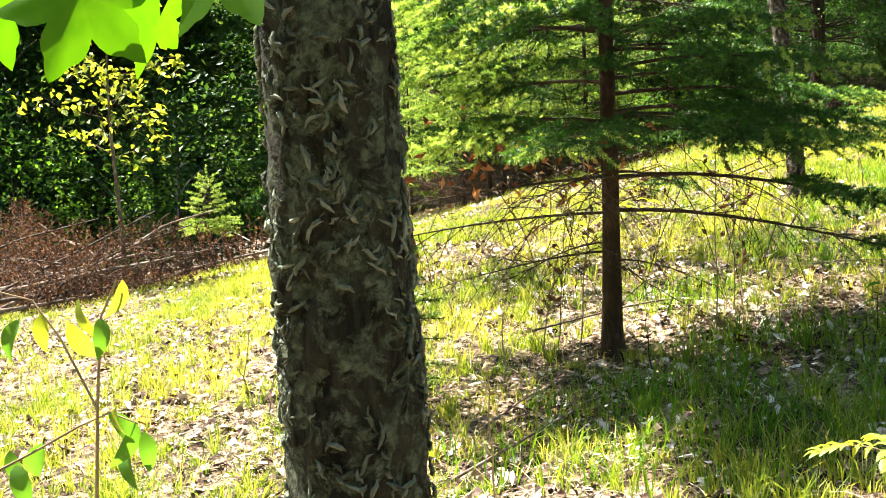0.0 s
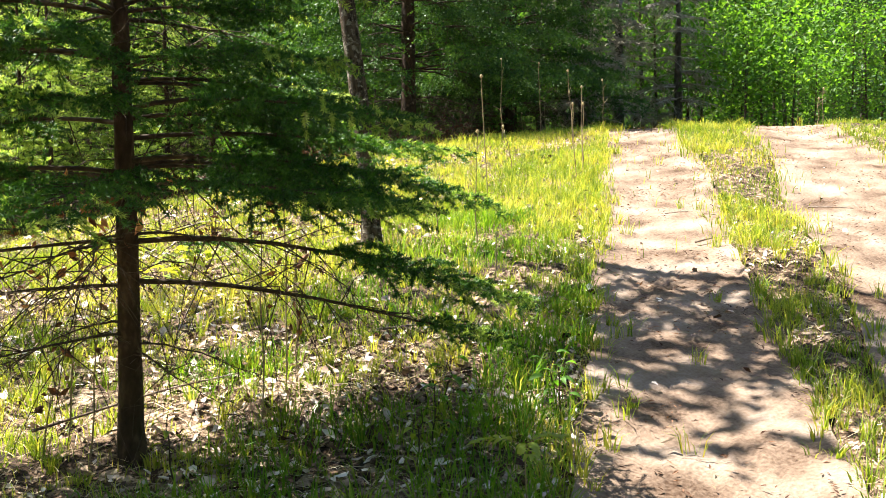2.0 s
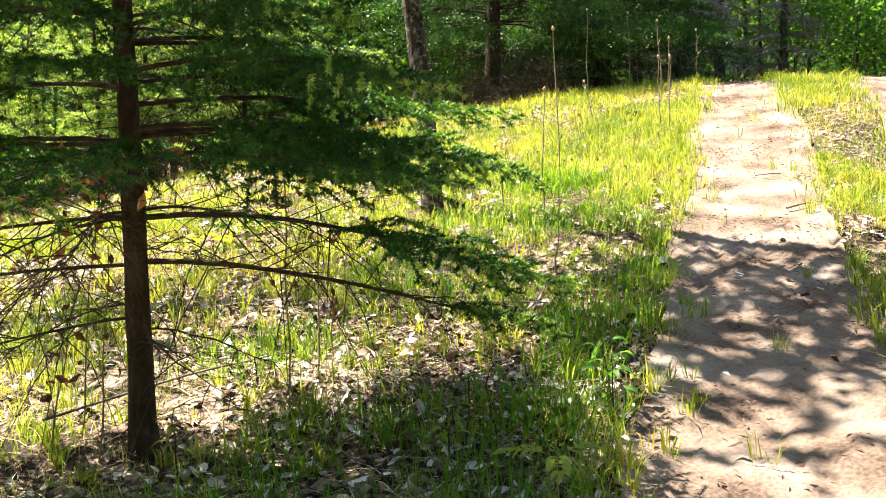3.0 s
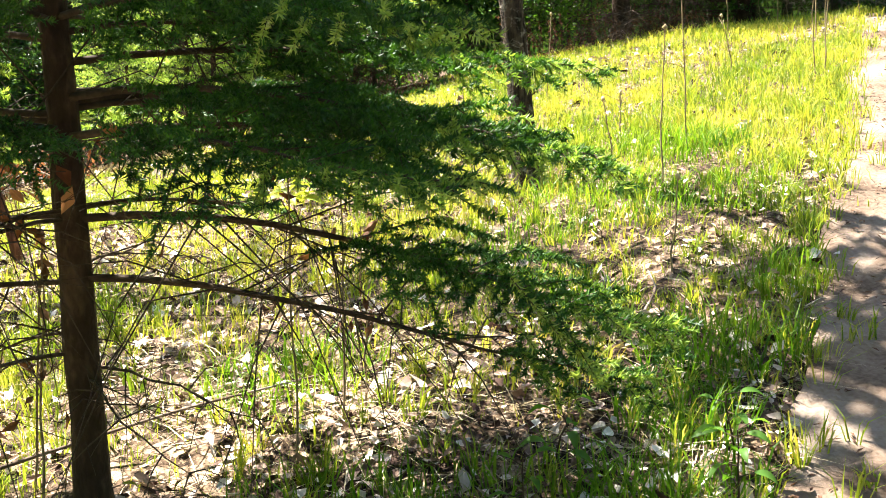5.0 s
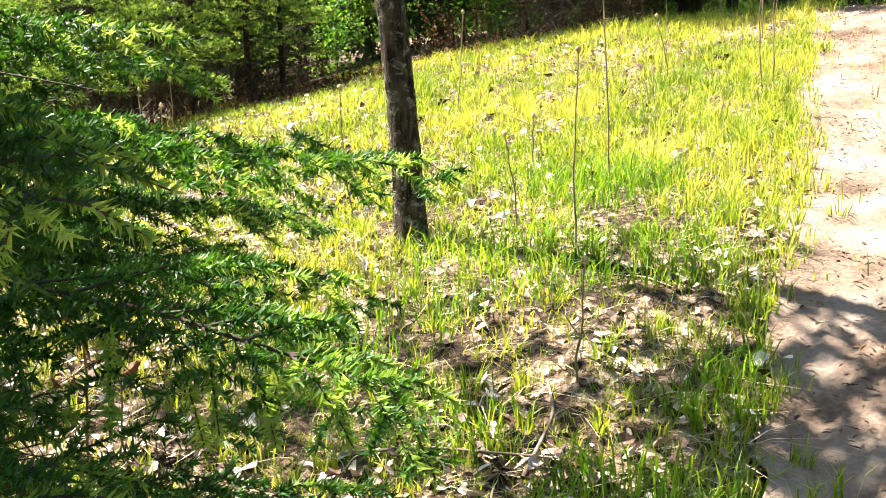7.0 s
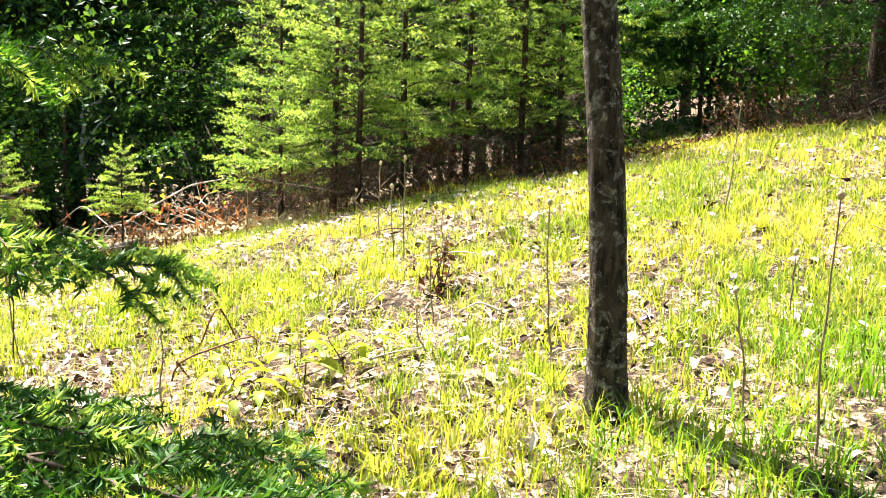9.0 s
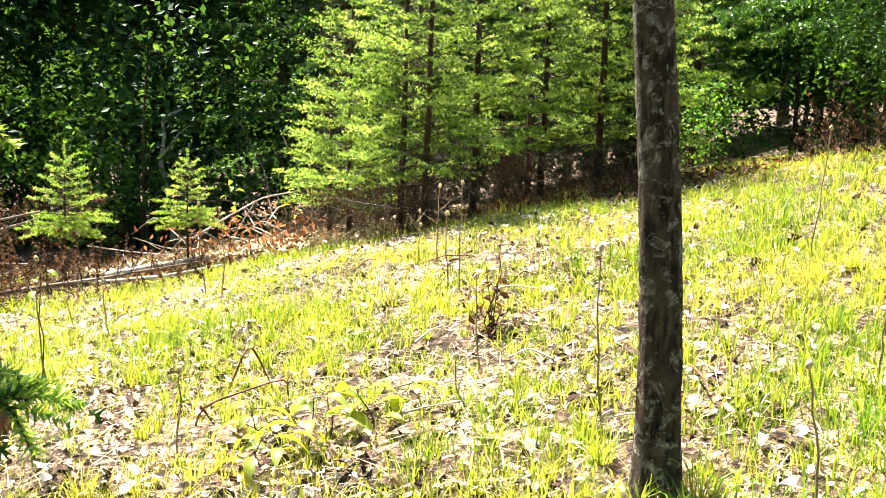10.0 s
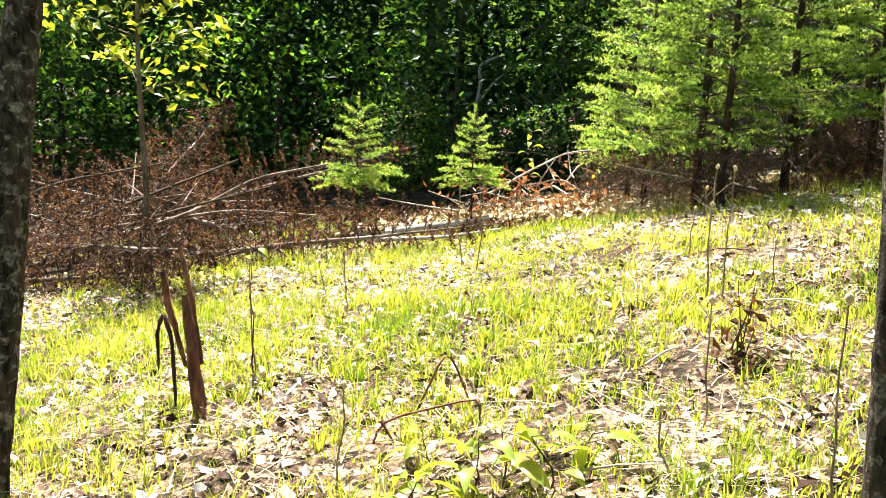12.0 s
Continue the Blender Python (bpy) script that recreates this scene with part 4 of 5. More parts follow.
brush = spruce("dead_spruce", 2.6, 0.62, 0.25, "dead brown spruce branch lying on a brush pile", DEAD_NEEDLE, 120, 0.025, 0.013, 0.13, (0.1,), 61, 0.03, 0,
               "brush pile branches", "brush", DEADWOOD, gap=0.09)
first = True
for x, y, z, tilt, turn, sc in ((-3.2, 11.0, 0.1, 78, 100, 0.95), (-4.2, 10.3, 0.25, 80, 75, 1.0), (-4.6, 11.6, 0.3, 70, 200, 1.0), (-5.4, 10.9, 0.2, 82, 20, 1.1),
                                (-3.7, 11.9, 0.2, 76, 310, 0.9), (-5.0, 12.5, 0.25, 75, 140, 1.0), (-4.2, 12.9, 0.1, 80, 250, 0.8),
                                (-4.0, 9.6, 0.1, 85, 120, 0.75), (-3.4, 10.3, 0.05, 86, 60, 0.7), (-6.2, 11.8, 0.3, 70, 330, 1.1), (-4.8, 9.9, 0.2, 80, 170, 0.9),
                                (-2.2, 13.4, 0.0, 84, 95, 0.6), (-1.6, 14.6, 0.1, 80, 75, 0.6), (3.3, 13.0, 0.05, 84, 60, 0.8), (4.3, 13.3, 0.1, 82, 110, 0.8),
                                (1.0, 12.3, 0.0, 86, 90, 0.5), (0.7, 12.5, 0.05, 84, 270, 0.5), (1.3, 12.6, 0.08, 82, 60, 0.55), (0.6, 12.2, 0.1, 80, 300, 0.45), (1.7, 12.9, 0.08, 80, 120, 0.5), (1.1, 12.9, 0.15, 78, 200, 0.5)):
    o = brush if first else copy_thing(brush, Matrix.Identity(4))
    first = False
    o.matrix_world = pose(x, y, float(hz(x, y)) + z, tilt, 0, turn) @ Matrix.Scale(sc, 4)

rod("fallen_branch", [(-4.35, 10.3, 0.45), (-3.83, 10.69, 0.71), (-3.36, 11.01, 0.9), (-2.95, 11.33, 1.2), (-2.47, 11.63, 1.33)], 0.024, 0.008, DEADWOOD,
    "grey bare branch lying across the brush pile", "branch", "fallen branches", forks=((0.5, 0.3, 0.1, 0.15), (0.7, 0.2, -0.1, 0.2), (0.35, 0.3, 0.2, 0.3)))
rod("fallen_branch", [(-4.71, 10.49, 0.57), (-3.88, 11.03, 0.77), (-3.23, 11.44, 0.9), (-2.67, 11.76, 0.88)], 0.02, 0.007, DEADWOOD,
    "dark bare branch lying across the brush pile", "branch", "fallen branches", forks=((0.4, 0.2, 0.2, 0.3), (0.75, 0.2, 0.0, 0.2)))
rod("fallen_branch", [(-3.95, 9.89, 0.52), (-3.5, 10.15, 0.62), (-3.0, 10.45, 0.66)], 0.02, 0.010, DEADWOOD, "bare log at the foot of the brush pile", "log", "fallen branches")
rod("fallen_log", [(-1.97, 11.71, 0.84), (-1.68, 11.88, 0.90), (-1.28, 12.11, 0.98)], 0.035, 0.022, PALE_WOOD, "bleached pale log lying at the clearing edge", "log", "fallen branches",
    forks=((0.3, -0.1, 0.05, 0.12),))
rod("fallen_log", [(-2.0, 11.6, 0.80), (-1.5, 11.75, 0.86), (-1.1, 11.95, 0.95)], 0.02, 0.01, PALE_WOOD, "bleached thin log lying at the clearing edge", "log", "fallen branches")
rod("fallen_branch", [(-2.4, 14.2, 0.8), (-2.1, 14.4, 1.02), (-1.8, 14.6, 1.22), (-1.5, 14.8, 1.28)], 0.013, 0.006, PALE_WOOD, "pale arched branch of a stick mound", "branch",
    "fallen branches", forks=((0.5, 0.4, 0.0, -0.3), (0.6, -0.3, 0.1, -0.5), (0.8, 0.3, 0.1, -0.4)))
for k in range(26):
    a = rng.uniform(0, 6.28)
    x, y = -1.9 + 0.8 * rng.standard_normal() * 0.6, 14.3 + 0.5 * rng.standard_normal()
    z = float(hz(x, y)) + rng.uniform(0.02, 0.3)
    ln = rng.uniform(0.3, 0.8)
    rod("stick", [(x, y, z), (x + ln * 0.5 * math.cos(a), y + ln * 0.5 * math.sin(a), z + rng.uniform(0, 0.2)), (x + ln * math.cos(a), y + ln * math.sin(a), z + rng.uniform(-0.1, 0.25))],
        0.008, 0.003, PALE_WOOD, "bleached stick in a low mound of sticks", "stick", "mound of sticks", 5)
for k in range(40):
    a = rng.uniform(0, 6.28)
    x, y = rng.uniform(-5.8, -3.1), rng.uniform(9.9, 12.4)
    z = float(hz(x, y)) + rng.uniform(0.02, 0.6)
    ln = rng.uniform(0.4, 1.1)
    rod("stick", [(x, y, z), (x + ln * 0.5 * math.cos(a), y + ln * 0.5 * math.sin(a), z + rng.uniform(0, 0.15)), (x + ln * math.cos(a), y + ln * math.sin(a), z + rng.uniform(-0.15, 0.3))],
        0.008, 0.002, DEADWOOD, "bare dead stick in the brush pile", "stick", "brush pile sticks", 5, forks=((0.5, *(rng.standard_normal(3) * 0.12)),))
rod("dead_branch", [(-4.1, 17.25, 0.3), (-4.08, 17.25, 0.67), (-4.27, 17.28, 1.21), (-4.29, 17.31, 1.39), (-4.28, 17.38, 1.65), (-4.33, 17.41, 1.9), (-4.11, 17.57, 2.02)], 0.04, 0.018,
    PALE_WOOD, "bleached bare forked branch standing upright before the woods", "branch", "", forks=((0.5, 0.33, 0.3, 0.47),))
for pts in ([(-5.6, 17.0, 1.9), (-4.9, 17.3, 1.2), (-4.1, 17.0, 0.7)], [(-3.4, 16.8, 1.6), (-2.6, 16.6, 1.2), (-1.9, 16.2, 0.9)], [(-3.0, 16.9, 1.9), (-2.5, 16.5, 1.3), (-2.3, 16.2, 0.8)],
            [(-2.6, 17.0, 2.0), (-2.2, 16.6, 1.5), (-1.6, 16.2, 1.0)], [(-3.6, 16.3, 0.9), (-2.8, 16.2, 1.0), (-2.0, 15.9, 0.8)]):
    rod("dead_branch", pts, 0.011, 0.004, DEADWOOD, "thin grey dead branch leaning before dark woods", "branch", "leaning branches", 5, forks=((0.4, 0.3, -0.1, 0.2), (0.7, -0.2, 0.1, 0.3)))

for pts, r in (([(-5.0, 9.7, 0.42), (-4.1, 9.9, 0.60), (-3.4, 10.2, 0.62)], 0.032),
               ([(-4.4, 9.9, 0.55), (-3.6, 10.6, 1.0), (-3.0, 11.2, 1.35)], 0.018), ([(-3.9, 9.8, 0.5), (-3.3, 10.5, 0.95), (-2.6, 11.1, 1.2)], 0.016),
               ([(-5.2, 10.3, 0.6), (-4.3, 10.5, 1.1), (-3.5, 10.9, 1.3)], 0.016)):
    rod("fallen_branch", pts, r, r * 0.4, TWIG, "dark bare branch at the foot of the brush pile", "branch", "fallen branches", 7, 0.1,
        ((0.3, 0.15, 0.1, 0.25), (0.5, -0.1, 0.15, 0.3), (0.7, 0.2, 0.0, 0.22), (0.85, 0.1, 0.15, 0.18)))

# the broken snag
snag = thing("snag", -0.18, 7.8, "splintered reddish broken stump standing in the grass", "stump")
sb = np.array(snag.location)


def splinter(name, pts, radii, label=""):
    t = Tubes()
    pts = np.asarray(pts, float)
    n = 14
    q = np.linspace(0, len(pts) - 1, n)
    line = np.stack([np.interp(q, np.arange(len(pts)), pts[:, k]) for k in range(3)], 1) - sb
    t.add(line, np.interp(q, np.arange(len(pts)), radii), 7, 0.16)
    part(name, t.mesh(name, SPRUCE_BARK if label else RED_WOOD), snag, label)


splinter("main_post", [(-0.18, 7.78, 0.88), (-0.24, 7.8, 1.18), (-0.29, 7.82, 1.38), (-0.30, 7.82, 1.42)], [0.028, 0.024, 0.017, 0.012])
splinter("tall_splinter", [(-0.25, 7.85, 1.15), (-0.31, 7.86, 1.42), (-0.36, 7.86, 1.59)], [0.013, 0.012, 0.008])
splinter("side_splinter", [(-0.30, 7.82, 1.14), (-0.35, 7.82, 1.28), (-0.38, 7.82, 1.36), (-0.42, 7.83, 1.49)], [0.008, 0.012, 0.014, 0.012])
splinter("hanging_bark", [(-0.35, 7.82, 0.95), (-0.39, 7.84, 1.22), (-0.43, 7.84, 1.33), (-0.445, 7.82, 1.25), (-0.43, 7.81, 1.1)], [0.006, 0.009, 0.008, 0.008, 0.004], "charred hanging strip of bark")

# bent canes and dead stalks
CANE = "thin reddish bent cane on the clearing"
for pts in ([(0.63, 7.95, 1.08), (0.71, 8.05, 1.36), (0.86, 8.06, 1.06)], [(0.62, 7.68, 0.98), (0.65, 7.73, 1.17), (0.92, 7.91, 1.26), (0.93, 7.9, 1.12)], [(0.65, 7.73, 1.17), (0.76, 7.75, 1.02)]):
    rod("bent_cane", pts, 0.005, 0.0035, RED_WOOD, CANE, "stalk", "bent canes", 5)


def stalk(x, y, tx, ty, h, r=0.0042, head=True, leaves=0):
    """A dry weed stalk with a small seed head."""
    ob = thing("dead_stalk", x, y, "dry brown weed stalk standing in the grass", "stalk", "dead stalks", sink=0.02)
    q = np.linspace(0, 1, 8)[:, None]
    line = np.array([0, 0, 0.0]) + np.array([tx - x, ty - y, h]) * q + np.cumsum(rng.standard_normal((8, 3)) * 0.006, axis=0) * np.array([1, 1, 0])
    t = Tubes()
    t.add(line, r * (1 - 0.45 * q[:, 0]), 6)
    for _ in range(rng.integers(1, 4)):
        k = rng.integers(3, 7)
        d = np.array([rng.normal() * 0.05, rng.normal() * 0.05, rng.uniform(0.03, 0.09)])
        t.add([line[k], line[k] + d * 0.6, line[k] + d], [r * 0.5, r * 0.4, r * 0.2], 4)
    part("stem", t.mesh("stem", STALK), ob)
    if head:
        k = Tubes()
        k.add(line[-1] + np.array([[0, 0, -0.008], [0.001, 0, -0.002], [0, 0.001, 0.006], [0, 0, 0.014], [0, 0, 0.02]]), [0.002, 0.008, 0.010, 0.007, 0.001], 7, 0.2)
        part("seed_head", k.mesh("seed_head", DRY), ob)
    if leaves:
        c = line[rng.integers(3, 8, leaves)] + rng.standard_normal((leaves, 3)) * 0.03
        part("withered_leaves", leaf_mesh("withered_leaves", c, rng.standard_normal((leaves, 3)), 0.05, DEAD_NEEDLE, 1.0, 0.5), ob)


for row in ((1.08, 9.84, 1.06, 9.9, 0.47), (1.31, 9.28, 1.28, 9.35, 0.56), (0.72, 11.01, 0.72, 11.03, 0.22), (2.13, 7.36, 2.1, 7.4, 0.57), (2.674, 6.77, 2.66, 6.78, 0.38),
            (2.82, 6.517, 2.825, 6.54, 0.70), (3.182, 7.175, 3.17, 7.2, 0.97), (2.93, 9.12, 2.95, 9.2, 0.6), (4.15, 8.95, 4.12, 9.0, 0.4), (1.52, 9.23, 1.52, 9.26, 0.26),
            (-0.35, 11.9, -0.4, 11.95, 0.72), (0.93, 10.05, 0.93, 10.1, 0.24), (1.28, 9.19, 1.23, 9.27, 0.43), (0.72, 7.38, 0.7, 7.44, 0.33), (-0.57, 9.27, -0.62, 9.32, 0.32),
            (-1.02, 9.7, -1.05, 9.73, 0.22), (-0.25, 8.16, -0.34, 8.26, 0.6), (-0.31, 10.09, -0.38, 10.19, 0.55), (-0.44, 10.19, -0.54, 10.28, 0.6), (1.63, 8.03, 1.6, 8.1, 0.38),
            (1.66, 7.62, 1.61, 7.64, 0.2), (-1.78, 9.58, -1.8, 9.6, 0.16), (4.51, 8.43, 4.51, 8.47, 0.58), (6.01, 10.72, 6.02, 10.75, 0.55),
            (2.56, 5.65, 2.58, 5.67, 0.36), (6.56, 13.25, 6.55, 13.3, 0.56), (2.93, 7.5, 2.94, 7.52, 0.28), (6.54, 13.89, 6.56, 13.92, 0.45), (7.76, 9.55, 7.77, 9.57, 0.32),
            (4.62, 8.6, 4.63, 8.66, 0.7), (4.42, 8.3, 4.4, 8.33, 0.6), (5.2, 9.9, 5.2, 9.95, 0.75), (5.5, 11.2, 5.5, 11.25, 0.8), (4.9, 10.9, 4.93, 10.95, 0.9), (8.3, 10.1, 8.3, 10.1, 0.4),
            (0.12, 3.3, 0.11, 3.2, 0.5), (0.24, 4.5, 0.24, 4.55, 0.3), (-0.89, 4.7, -0.88, 4.72, 0.34), (-0.76, 4.5, -0.71, 4.51, 0.2), (-1.63, 6.51, -1.43, 6.51, 0.16)):
    stalk(*row)
for row in ((0.59, 4.72, 0.64, 4.74, 0.72), (0.43, 4.78, 0.52, 4.78, 0.5), (1.23, 4.81, 1.26, 4.85, 0.85), (1.42, 5.12, 1.45, 5.14, 0.55), (0.51, 4.95, 0.56, 5.0, 0.75),
            (1.36, 5.02, 1.38, 5.07, 0.8)):
    stalk(*row, 0.004, False, 10)
for pts in ([(0.0, 3.49, 0.56), (0.43, 3.95, 0.66), (0.66, 4.15, 0.72)], [(0.1, 3.9, 0.62), (0.3, 4.2, 0.68), (0.54, 4.4, 0.74)], [(4.06, 6.14, 1.37), (4.18, 6.16, 1.39), (4.29, 6.16, 1.40)],
            [(5.19, 6.53, 1.55), (5.3, 6.46, 1.55), (5.44, 6.39, 1.54)], [(4.3, 6.85, 1.52), (4.36, 6.78, 1.53), (4.42, 6.76, 1.53)], [(2.3, 5.25, 1.06), (2.45, 5.5, 1.12), (2.5, 5.75, 1.14)],
            [(1.9, 5.5, 1.06), (2.1, 5.45, 1.08), (2.4, 5.3, 1.08)], [(0.4, 4.9, 0.85), (0.9, 5.1, 0.93), (1.3, 5.3, 0.95)]):
    rod("fallen_stick", pts, 0.006, 0.003, DEADWOOD, "dry broken stick lying on the ground", "stick", "fallen sticks", 6)
tuft_ob = thing("dead_shrub", 1.6, 8.5, "small withered reddish-brown plant in the grass", "plant")
c = np.abs(rng.standard_normal((70, 3))) * np.array([0.05, 0.05, 0.13]) * np.sign(rng.standard_normal((70, 3)) + np.array([0, 0, 9]))
part("withered_leaves", leaf_mesh("withered_leaves", c, rng.standard_normal((70, 3)), 0.05, DEAD_NEEDLE, 1.0, 0.5), tuft_ob)
t = Tubes()
for k in range(5):
    t.add([(0, 0, -0.02), rng.standard_normal(3) * 0.04 + np.array([0, 0, 0.11]), rng.standard_normal(3) * 0.04 + np.array([0, 0, 0.22])], [0.003, 0.003, 0.001], 5)
part("stem", t.mesh("stem", TWIG), tuft_ob)


# ---- broadleaf seedlings ----
def lobed_leaf(size, lobes=5, mat=BRIGHT_LEAF):
    """A flat lobed leaf with a slight fold, pointing along +x."""
    n = 61
    a = np.linspace(-2.75, 2.75, n)
    k = (a + 2.75) / 5.5 * lobes
    saw = 1 - np.abs((k % 1) * 2 - 1)
    teeth = 0.05 * np.abs(np.sin(k * 9.4))
    r = size * (0.34 + (0.40 - 0.06 * np.abs(a)) * saw ** 1.1 + teeth)
    p = np.stack([r * np.cos(a) + 0.12 * size, r * np.sin(a), -0.25 * r * np.abs(np.sin(a)) + 0.03 * size * np.sin(a * 3)], 1)
    v = np.concatenate([[[0.1 * size, 0, 0.02 * size]], p])
    f = np.stack([np.zeros(n - 1, int), np.arange(1, n), np.arange(2, n + 1)], 1)
    return mesh_of("leaf", v, f, mat)


def oval_leaf(size, mat=BRIGHT_LEAF):
    s = np.linspace(0, 1, 9)
    w = 0.2 * size * np.sin(np.pi * s ** 0.8) ** 0.8
    mid = np.stack([s * size, 0 * s, 0.12 * size * np.sin(np.pi * s) - 0.15 * size * s ** 2], 1)
    v = np.concatenate([mid, mid + np.stack([0 * w, w, 0.35 * w], 1), mid + np.stack([0 * w, -w, 0.35 * w], 1)])
    i = np.arange(8)
    f = np.concatenate([np.stack([i, i + 1, i + 10, i + 9], 1), np.stack([i, i + 18, i + 19, i + 1], 1)])
    return mesh_of("leaf", v, f, mat)


# DARK_OVAL is the oval leaf with shade put into its green
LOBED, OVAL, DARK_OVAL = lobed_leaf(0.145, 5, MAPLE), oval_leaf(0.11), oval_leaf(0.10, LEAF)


def seedling(x, y, h, leaves, me, label, size=1.0, lean=(0.0, 0.0), spread=0.5):
    ob = thing("broadleaf_seedling", x, y, label, "seedling", "broadleaf seedlings", sink=0.02)
    t = Tubes()
    q = np.linspace(0, 1, 7)
    line = np.stack([lean[0] * q * q, lean[1] * q * q, h * q], 1) + np.cumsum(rng.standard_normal((7, 3)) * 0.008, axis=0)
    t.add(line, 0.004 * (1 - 0.6 * q), 5)
    spots = []
    for k in range(leaves):
        s = 1 - spread * (k / max(leaves - 1, 1))
        p = np.array([np.interp(s, q, line[:, j]) for j in range(3)])
        az = k * 2.4 + rng.uniform(-0.3, 0.3)
        d = np.array([math.cos(az), math.sin(az), rng.uniform(0.0, 0.5)]) * 0.05 * size
        t.add([p, p + d], [0.0018, 0.0012], 4)
        spots.append((p + d, az))
    part("stem", t.mesh("stem", TWIG), ob)
    for p, az in spots:
        lf = part("leaf", me, ob)
        lf.matrix_basis = Matrix.Translation(p) @ Euler((rng.uniform(-0.5, 0.5), rng.uniform(-0.1, 0.5), az)).to_matrix().to_4x4() @ Matrix.Scale(size * rng.uniform(0.75, 1.15), 4)
    return ob


GREEN = "broadleaf seedling with bright yellow-green leaves"
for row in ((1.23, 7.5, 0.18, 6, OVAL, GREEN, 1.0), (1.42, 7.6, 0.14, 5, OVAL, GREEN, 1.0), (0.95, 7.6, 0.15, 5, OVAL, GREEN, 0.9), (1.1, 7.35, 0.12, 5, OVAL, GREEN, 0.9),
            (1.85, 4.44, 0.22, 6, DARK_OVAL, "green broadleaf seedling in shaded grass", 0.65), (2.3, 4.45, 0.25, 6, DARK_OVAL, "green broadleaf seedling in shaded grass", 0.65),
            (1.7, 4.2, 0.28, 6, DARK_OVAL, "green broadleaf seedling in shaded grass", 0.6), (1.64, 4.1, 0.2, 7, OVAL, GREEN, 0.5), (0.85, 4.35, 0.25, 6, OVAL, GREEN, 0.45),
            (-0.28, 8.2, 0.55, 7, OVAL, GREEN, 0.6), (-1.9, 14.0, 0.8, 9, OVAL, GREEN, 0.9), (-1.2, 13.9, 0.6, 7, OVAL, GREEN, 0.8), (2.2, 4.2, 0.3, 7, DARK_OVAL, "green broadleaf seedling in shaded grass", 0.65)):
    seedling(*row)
WHITE_TOP = oval_leaf(0.15, BRIGHT_LEAF)
for x, y, h, n, lean in ((1.18, 7.42, 0.20, 6, (0.05, -0.05)), (1.36, 7.5, 0.16, 6, (-0.03, -0.04)), (1.05, 7.3, 0.13, 5, (0.02, 0.0))):
    seedling(x, y, h, n, WHITE_TOP, "low seedling with broad pale green leaves among dead leaves", 0.85, lean, 0.7)
for k in range(16):
    x, y, a, ln = -0.6 + 3.4 * rng.random(), 7.0 + 3.2 * rng.random(), rng.uniform(0, 6.28), rng.uniform(0.12, 0.35)
    dx, dy = ln * math.cos(a), ln * math.sin(a)
    rod("fallen_stick", [(x, y, float(hz(x, y)) + 0.03), (x + dx / 2, y + dy / 2, float(hz(x + dx / 2, y + dy / 2)) + rng.uniform(0.04, 0.08)), (x + dx, y + dy, float(hz(x + dx, y + dy)) + 0.04)],
        0.005, 0.0025, PALE_WOOD if k % 3 else RED_WOOD, "dry bleached stick lying among dead leaves", "stick", "fallen sticks", 5)
# a low twig of lobed leaves beside the lichened trunk
twig = tagged(new("leafy_twig"), "low twig with large lobed green leaves", "twig")
twig.location = (-0.15, 1.45, 1.92)
t = Tubes()
t.add([(0.02, 0.05, 0.02), (-0.12, 0.0, 0.0), (-0.28, -0.02, -0.03), (-0.48, -0.02, -0.1)], [0.006, 0.005, 0.004, 0.002], 6)
part("stem", t.mesh("stem", TWIG), twig)


def hanging(tilt, swing, roll):
    """A turn that lets a leaf hang down with its face to the south."""
    return Euler((0, 0, radians(swing))).to_matrix().to_4x4() @ Euler((radians(tilt), 0, 0)).to_matrix().to_4x4() @ Euler((0, radians(roll), 0)).to_matrix().to_4x4() @ \
        Matrix(((0, -1, 0, 0), (0, 0, -1, 0), (-1, 0, 0, 0), (0, 0, 0, 1)))


for x, y, z, tilt, swing, roll, sc in ((-0.245, -0.22, -0.13, -12, 10, 20, 0.95), (-0.10, -0.2, -0.085, -20, -15, -32, 1.0), (-0.37, -0.2, -0.12, 10, 25, -15, 0.8),
                                       (-0.175, -0.16, -0.15, 25, 60, 5, 0.7), (-0.45, -0.1, -0.16, -15, -10, 25, 0.8)):
    lf = part("leaf", LOBED, twig)
    lf.matrix_basis = Matrix.Translation((x, y, z)) @ hanging(tilt, swing, roll) @ Matrix.Scale(sc, 4)

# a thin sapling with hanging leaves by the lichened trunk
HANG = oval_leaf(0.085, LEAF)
# same leaf in the brighter material, sunlight put into its colour
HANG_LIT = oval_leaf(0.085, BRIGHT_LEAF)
young = thing("leafy_sapling", -0.57, 1.65, "thin sapling with hanging oval green leaves beside the trunk", "sapling")
foot = np.array(young.location)
t = Tubes()
for line, r in (([(-0.57, 1.65, 0.30), (-0.569, 1.65, 0.88), (-0.557, 1.65, 1.075), (-0.548, 1.65, 1.22), (-0.535, 1.65, 1.36), (-0.5, 1.63, 1.42)], 0.004),
                ([(-0.78, 1.64, 1.09), (-0.651, 1.65, 1.152), (-0.578, 1.65, 1.19), (-0.529, 1.65, 1.21), (-0.486, 1.65, 1.191)], 0.0026),
                ([(-0.55, 1.65, 1.22), (-0.60, 1.65, 1.33), (-0.64, 1.65, 1.39), (-0.70, 1.64, 1.41)], 0.0022)):
    t.add(np.array(line) - foot, np.linspace(r, r * 0.45, len(line)), 6)
part("stem", t.mesh("stem", STALK), young)
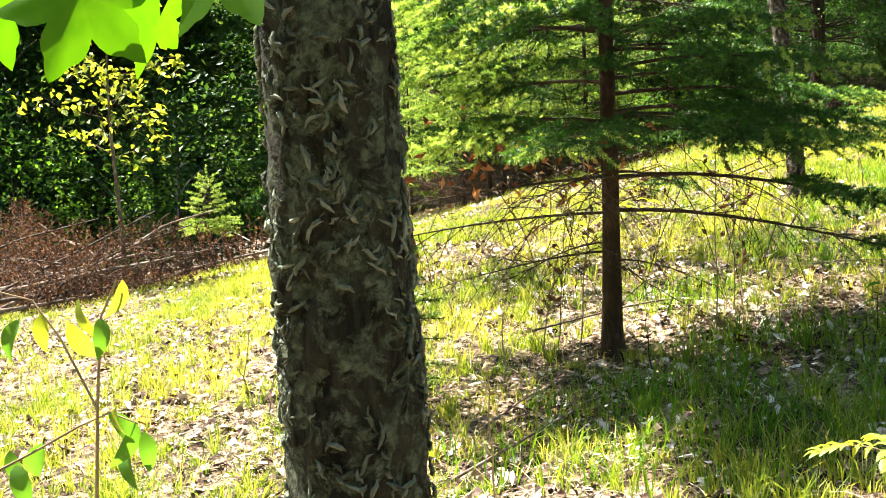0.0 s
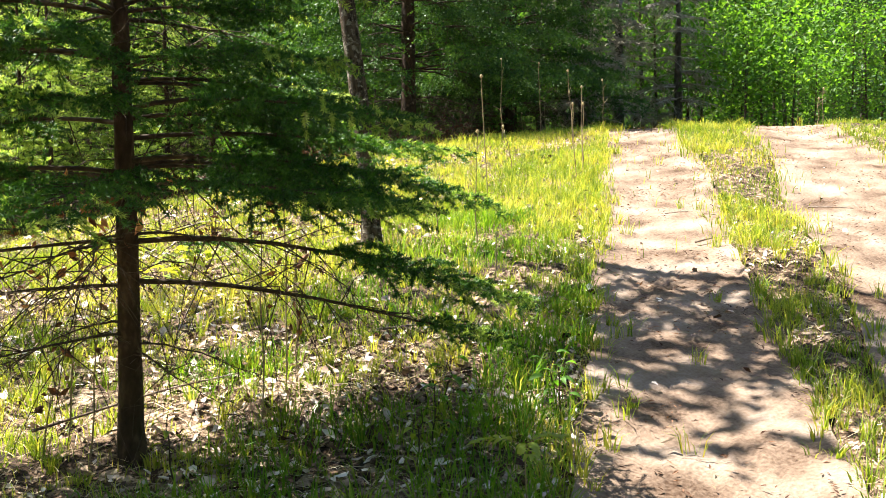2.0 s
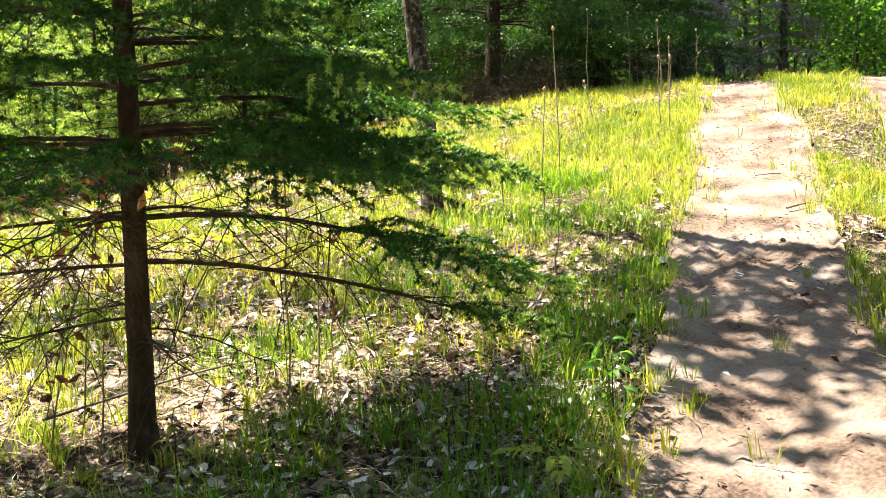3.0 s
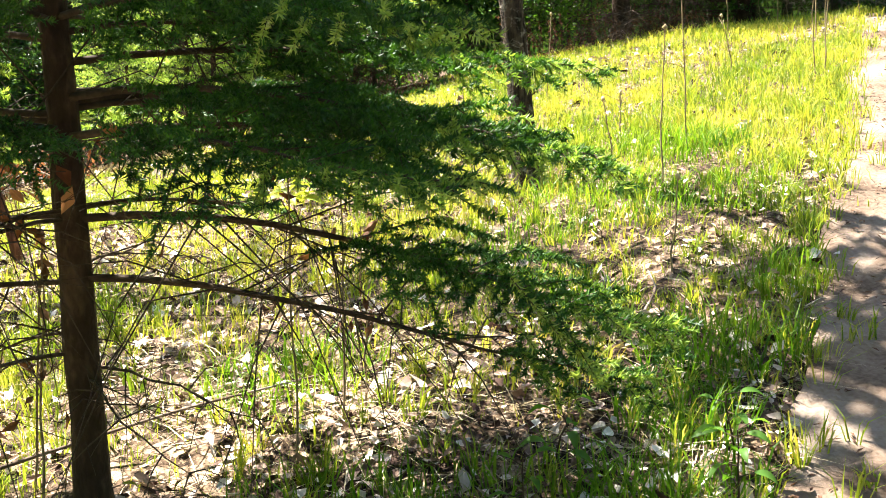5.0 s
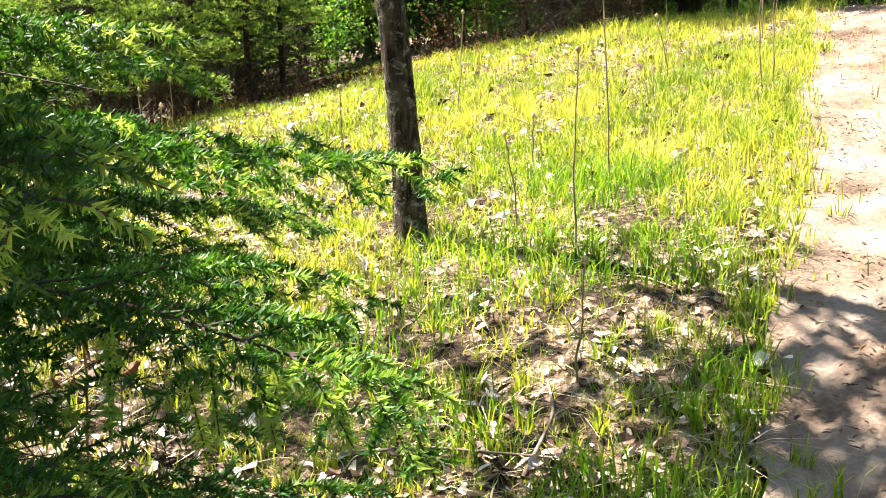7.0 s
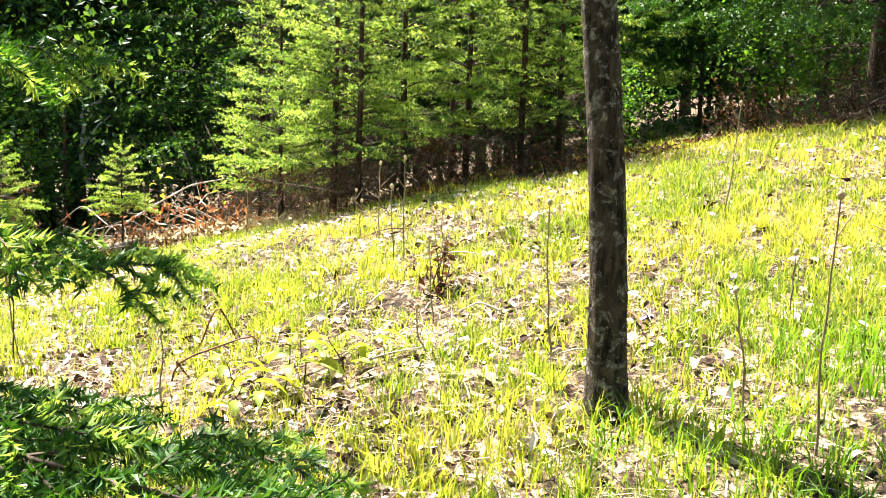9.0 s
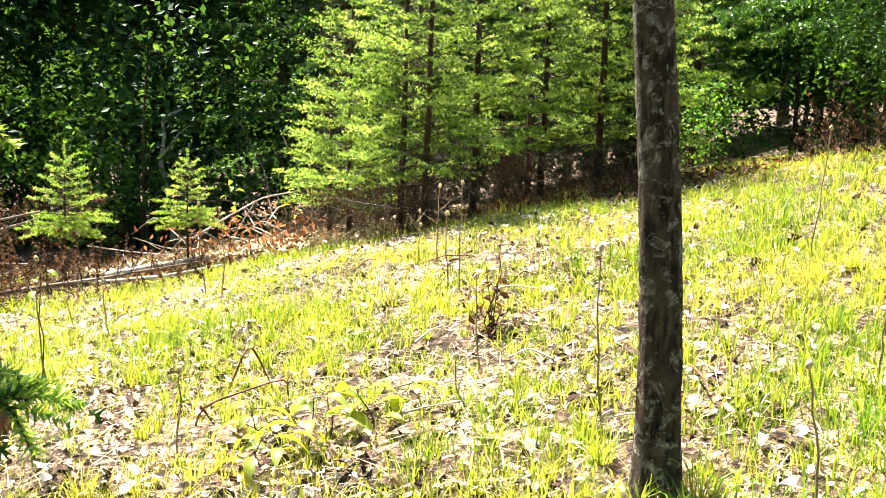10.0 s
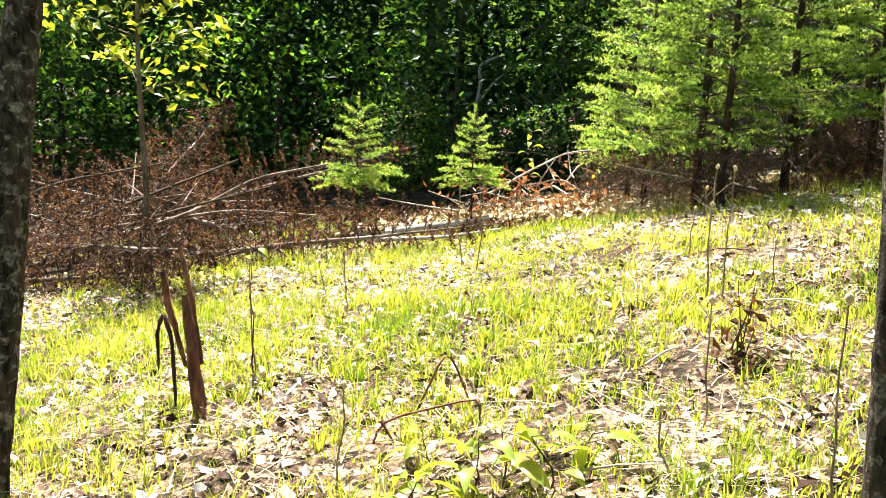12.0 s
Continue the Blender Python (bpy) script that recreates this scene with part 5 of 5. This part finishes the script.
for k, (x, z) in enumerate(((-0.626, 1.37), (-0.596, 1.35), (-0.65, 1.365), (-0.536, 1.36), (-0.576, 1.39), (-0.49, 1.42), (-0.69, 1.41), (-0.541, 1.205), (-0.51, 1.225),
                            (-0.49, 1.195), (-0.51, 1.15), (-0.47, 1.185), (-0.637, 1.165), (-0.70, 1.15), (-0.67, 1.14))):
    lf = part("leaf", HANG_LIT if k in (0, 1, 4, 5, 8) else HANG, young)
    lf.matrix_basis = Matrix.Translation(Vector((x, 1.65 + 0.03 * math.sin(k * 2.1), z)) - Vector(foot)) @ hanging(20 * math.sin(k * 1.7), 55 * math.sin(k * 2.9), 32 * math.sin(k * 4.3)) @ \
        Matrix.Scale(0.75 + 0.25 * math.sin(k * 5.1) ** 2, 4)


def pinnate(x, y, h, label, arms):
    """A seedling whose long leaves carry paired leaflets."""
    ob = thing("compound_seedling", x, y, label, "seedling", "compound seedlings", sink=0.02)
    t, leaflet, spots = Tubes(), oval_leaf(0.05, BRIGHT_LEAF), []
    t.add([(0, 0, 0), (0.01, 0.01, h * 0.5), (0, 0, h)], [0.003, 0.0026, 0.002], 5)
    for az, ln in arms:
        q = np.linspace(0, 1, 8)[:, None]
        line = np.array([0, 0, h]) + np.array([math.cos(az), math.sin(az), 0.55]) * q * ln - np.array([0, 0, 0.5]) * q * q * ln
        t.add(line, np.linspace(0.0018, 0.0008, 8), 4)
        for k in range(2, 8):
            for side in (-1, 1):
                spots.append((line[k], az + side * (0.95 - 0.05 * k), 1.0 - 0.06 * abs(k - 4)))
        spots.append((line[7], az, 0.9))
    part("stem", t.mesh("stem", STALK), ob)
    for p, az, sc in spots:
        lf = part("leaflet", leaflet, ob)
        lf.matrix_basis = Matrix.Translation(p) @ Euler((rng.uniform(-0.3, 0.3), rng.uniform(-0.1, 0.3), az)).to_matrix().to_4x4() @ Matrix.Scale(sc, 4)


pinnate(0.97, 2.3, 0.5, "bright green seedling with paired leaflets by the trail", ((3.0, 0.15), (0.3, 0.14), (1.5, 0.12), (4.3, 0.13)))
pinnate(1.75, 3.55, 0.3, "bright green seedling with paired leaflets by the trail", ((2.6, 0.13), (0.2, 0.13), (4.4, 0.12)))

# lichen on the near trunk
near = [o for o in scene.objects if o.name == "tree"][0]
_, spine, girth = stem("trunk", 0, 0, 5.5, 0.116, (0.006, 0.02), BARK, seed=41, sides=28)
nl = 5200
za, aa = rng.uniform(0.1, 2.6, nl), rng.uniform(0, 6.283, nl)
keep_l = lumps(za * 3.2, np.sin(aa) * 1.3, 2.2) + 0.3 * rng.standard_normal(nl) > 0.12
strands = Tubes()
for z0, a0 in zip(za[keep_l], aa[keep_l]):
    q = np.cumsum(np.concatenate([[rng.uniform(0, 6.28)], rng.normal(0, 0.7, 4)]))
    ln = rng.uniform(0.004, 0.011)
    zl, al = z0 + np.cumsum(np.abs(np.sin(q)) * ln), a0 + np.cumsum(np.cos(q) * ln) / 0.12
    rl = np.interp(zl, spine[:, 2], girth) + rng.uniform(0.0, 0.004) + 0.003 * np.sin(np.linspace(0, 3.1, 5))
    strands.add(np.stack([np.interp(zl, spine[:, 2], spine[:, 0]) + rl * np.cos(al), np.interp(zl, spine[:, 2], spine[:, 1]) + rl * np.sin(al), zl], 1),
                np.array([0.001, 0.0028, 0.0034, 0.0026, 0.0008]) * rng.uniform(0.6, 1.3), 4)
tagged(part("lichen", strands.mesh("lichen", LICHEN), near, "pale grey-green curling lichen"), kind="stuff")

mound = thing("withered_fern", -1.15, 12.9, "rust-orange withered leaves on the mound of sticks", "dead leaves")
c = rng.standard_normal((260, 3)) * np.array([0.45, 0.2, 0.12]) + np.array([0, 0, 0.22])
c[:, 2] = np.abs(c[:, 2])
RUST = material("rust_leaves", [(0.14, 0.05, 0.02), (0.34, 0.13, 0.05), (0.52, 0.26, 0.12)], 6, 0.8, 0, 30, 0.25, 0.6, glow=(1.4, 1.2, 1.0))
part("withered_leaves", leaf_mesh("withered_leaves", c, rng.standard_normal((260, 3)), 0.07, RUST, 1.0, 0.4), mound)
caught = rng.standard_normal((110, 3)) * np.array([0.28, 0.1, 0.09]) + np.array([-0.42, -0.12, 0.86])
part("withered_leaves", leaf_mesh("withered_leaves", caught, rng.standard_normal((110, 3)), 0.055, RUST, 1.0, 0.55), main, "withered orange-brown leaves caught in the branches")
for x, y in ((4.62, 9.28), (2.69, 9.05), (2.9, 9.4)):
    clod = thing("leaf_clump", x, y, "dark curled clump of dead leaves in the grass", "dead leaves", "leaf clumps")
    c = rng.standard_normal((14, 3)) * np.array([0.03, 0.03, 0.012]) + np.array([0, 0, 0.03])
    part("curled_leaves", leaf_mesh("curled_leaves", c, rng.standard_normal((14, 3)), 0.045, SPRUCE_BARK, 1.0, 0.7), clod)
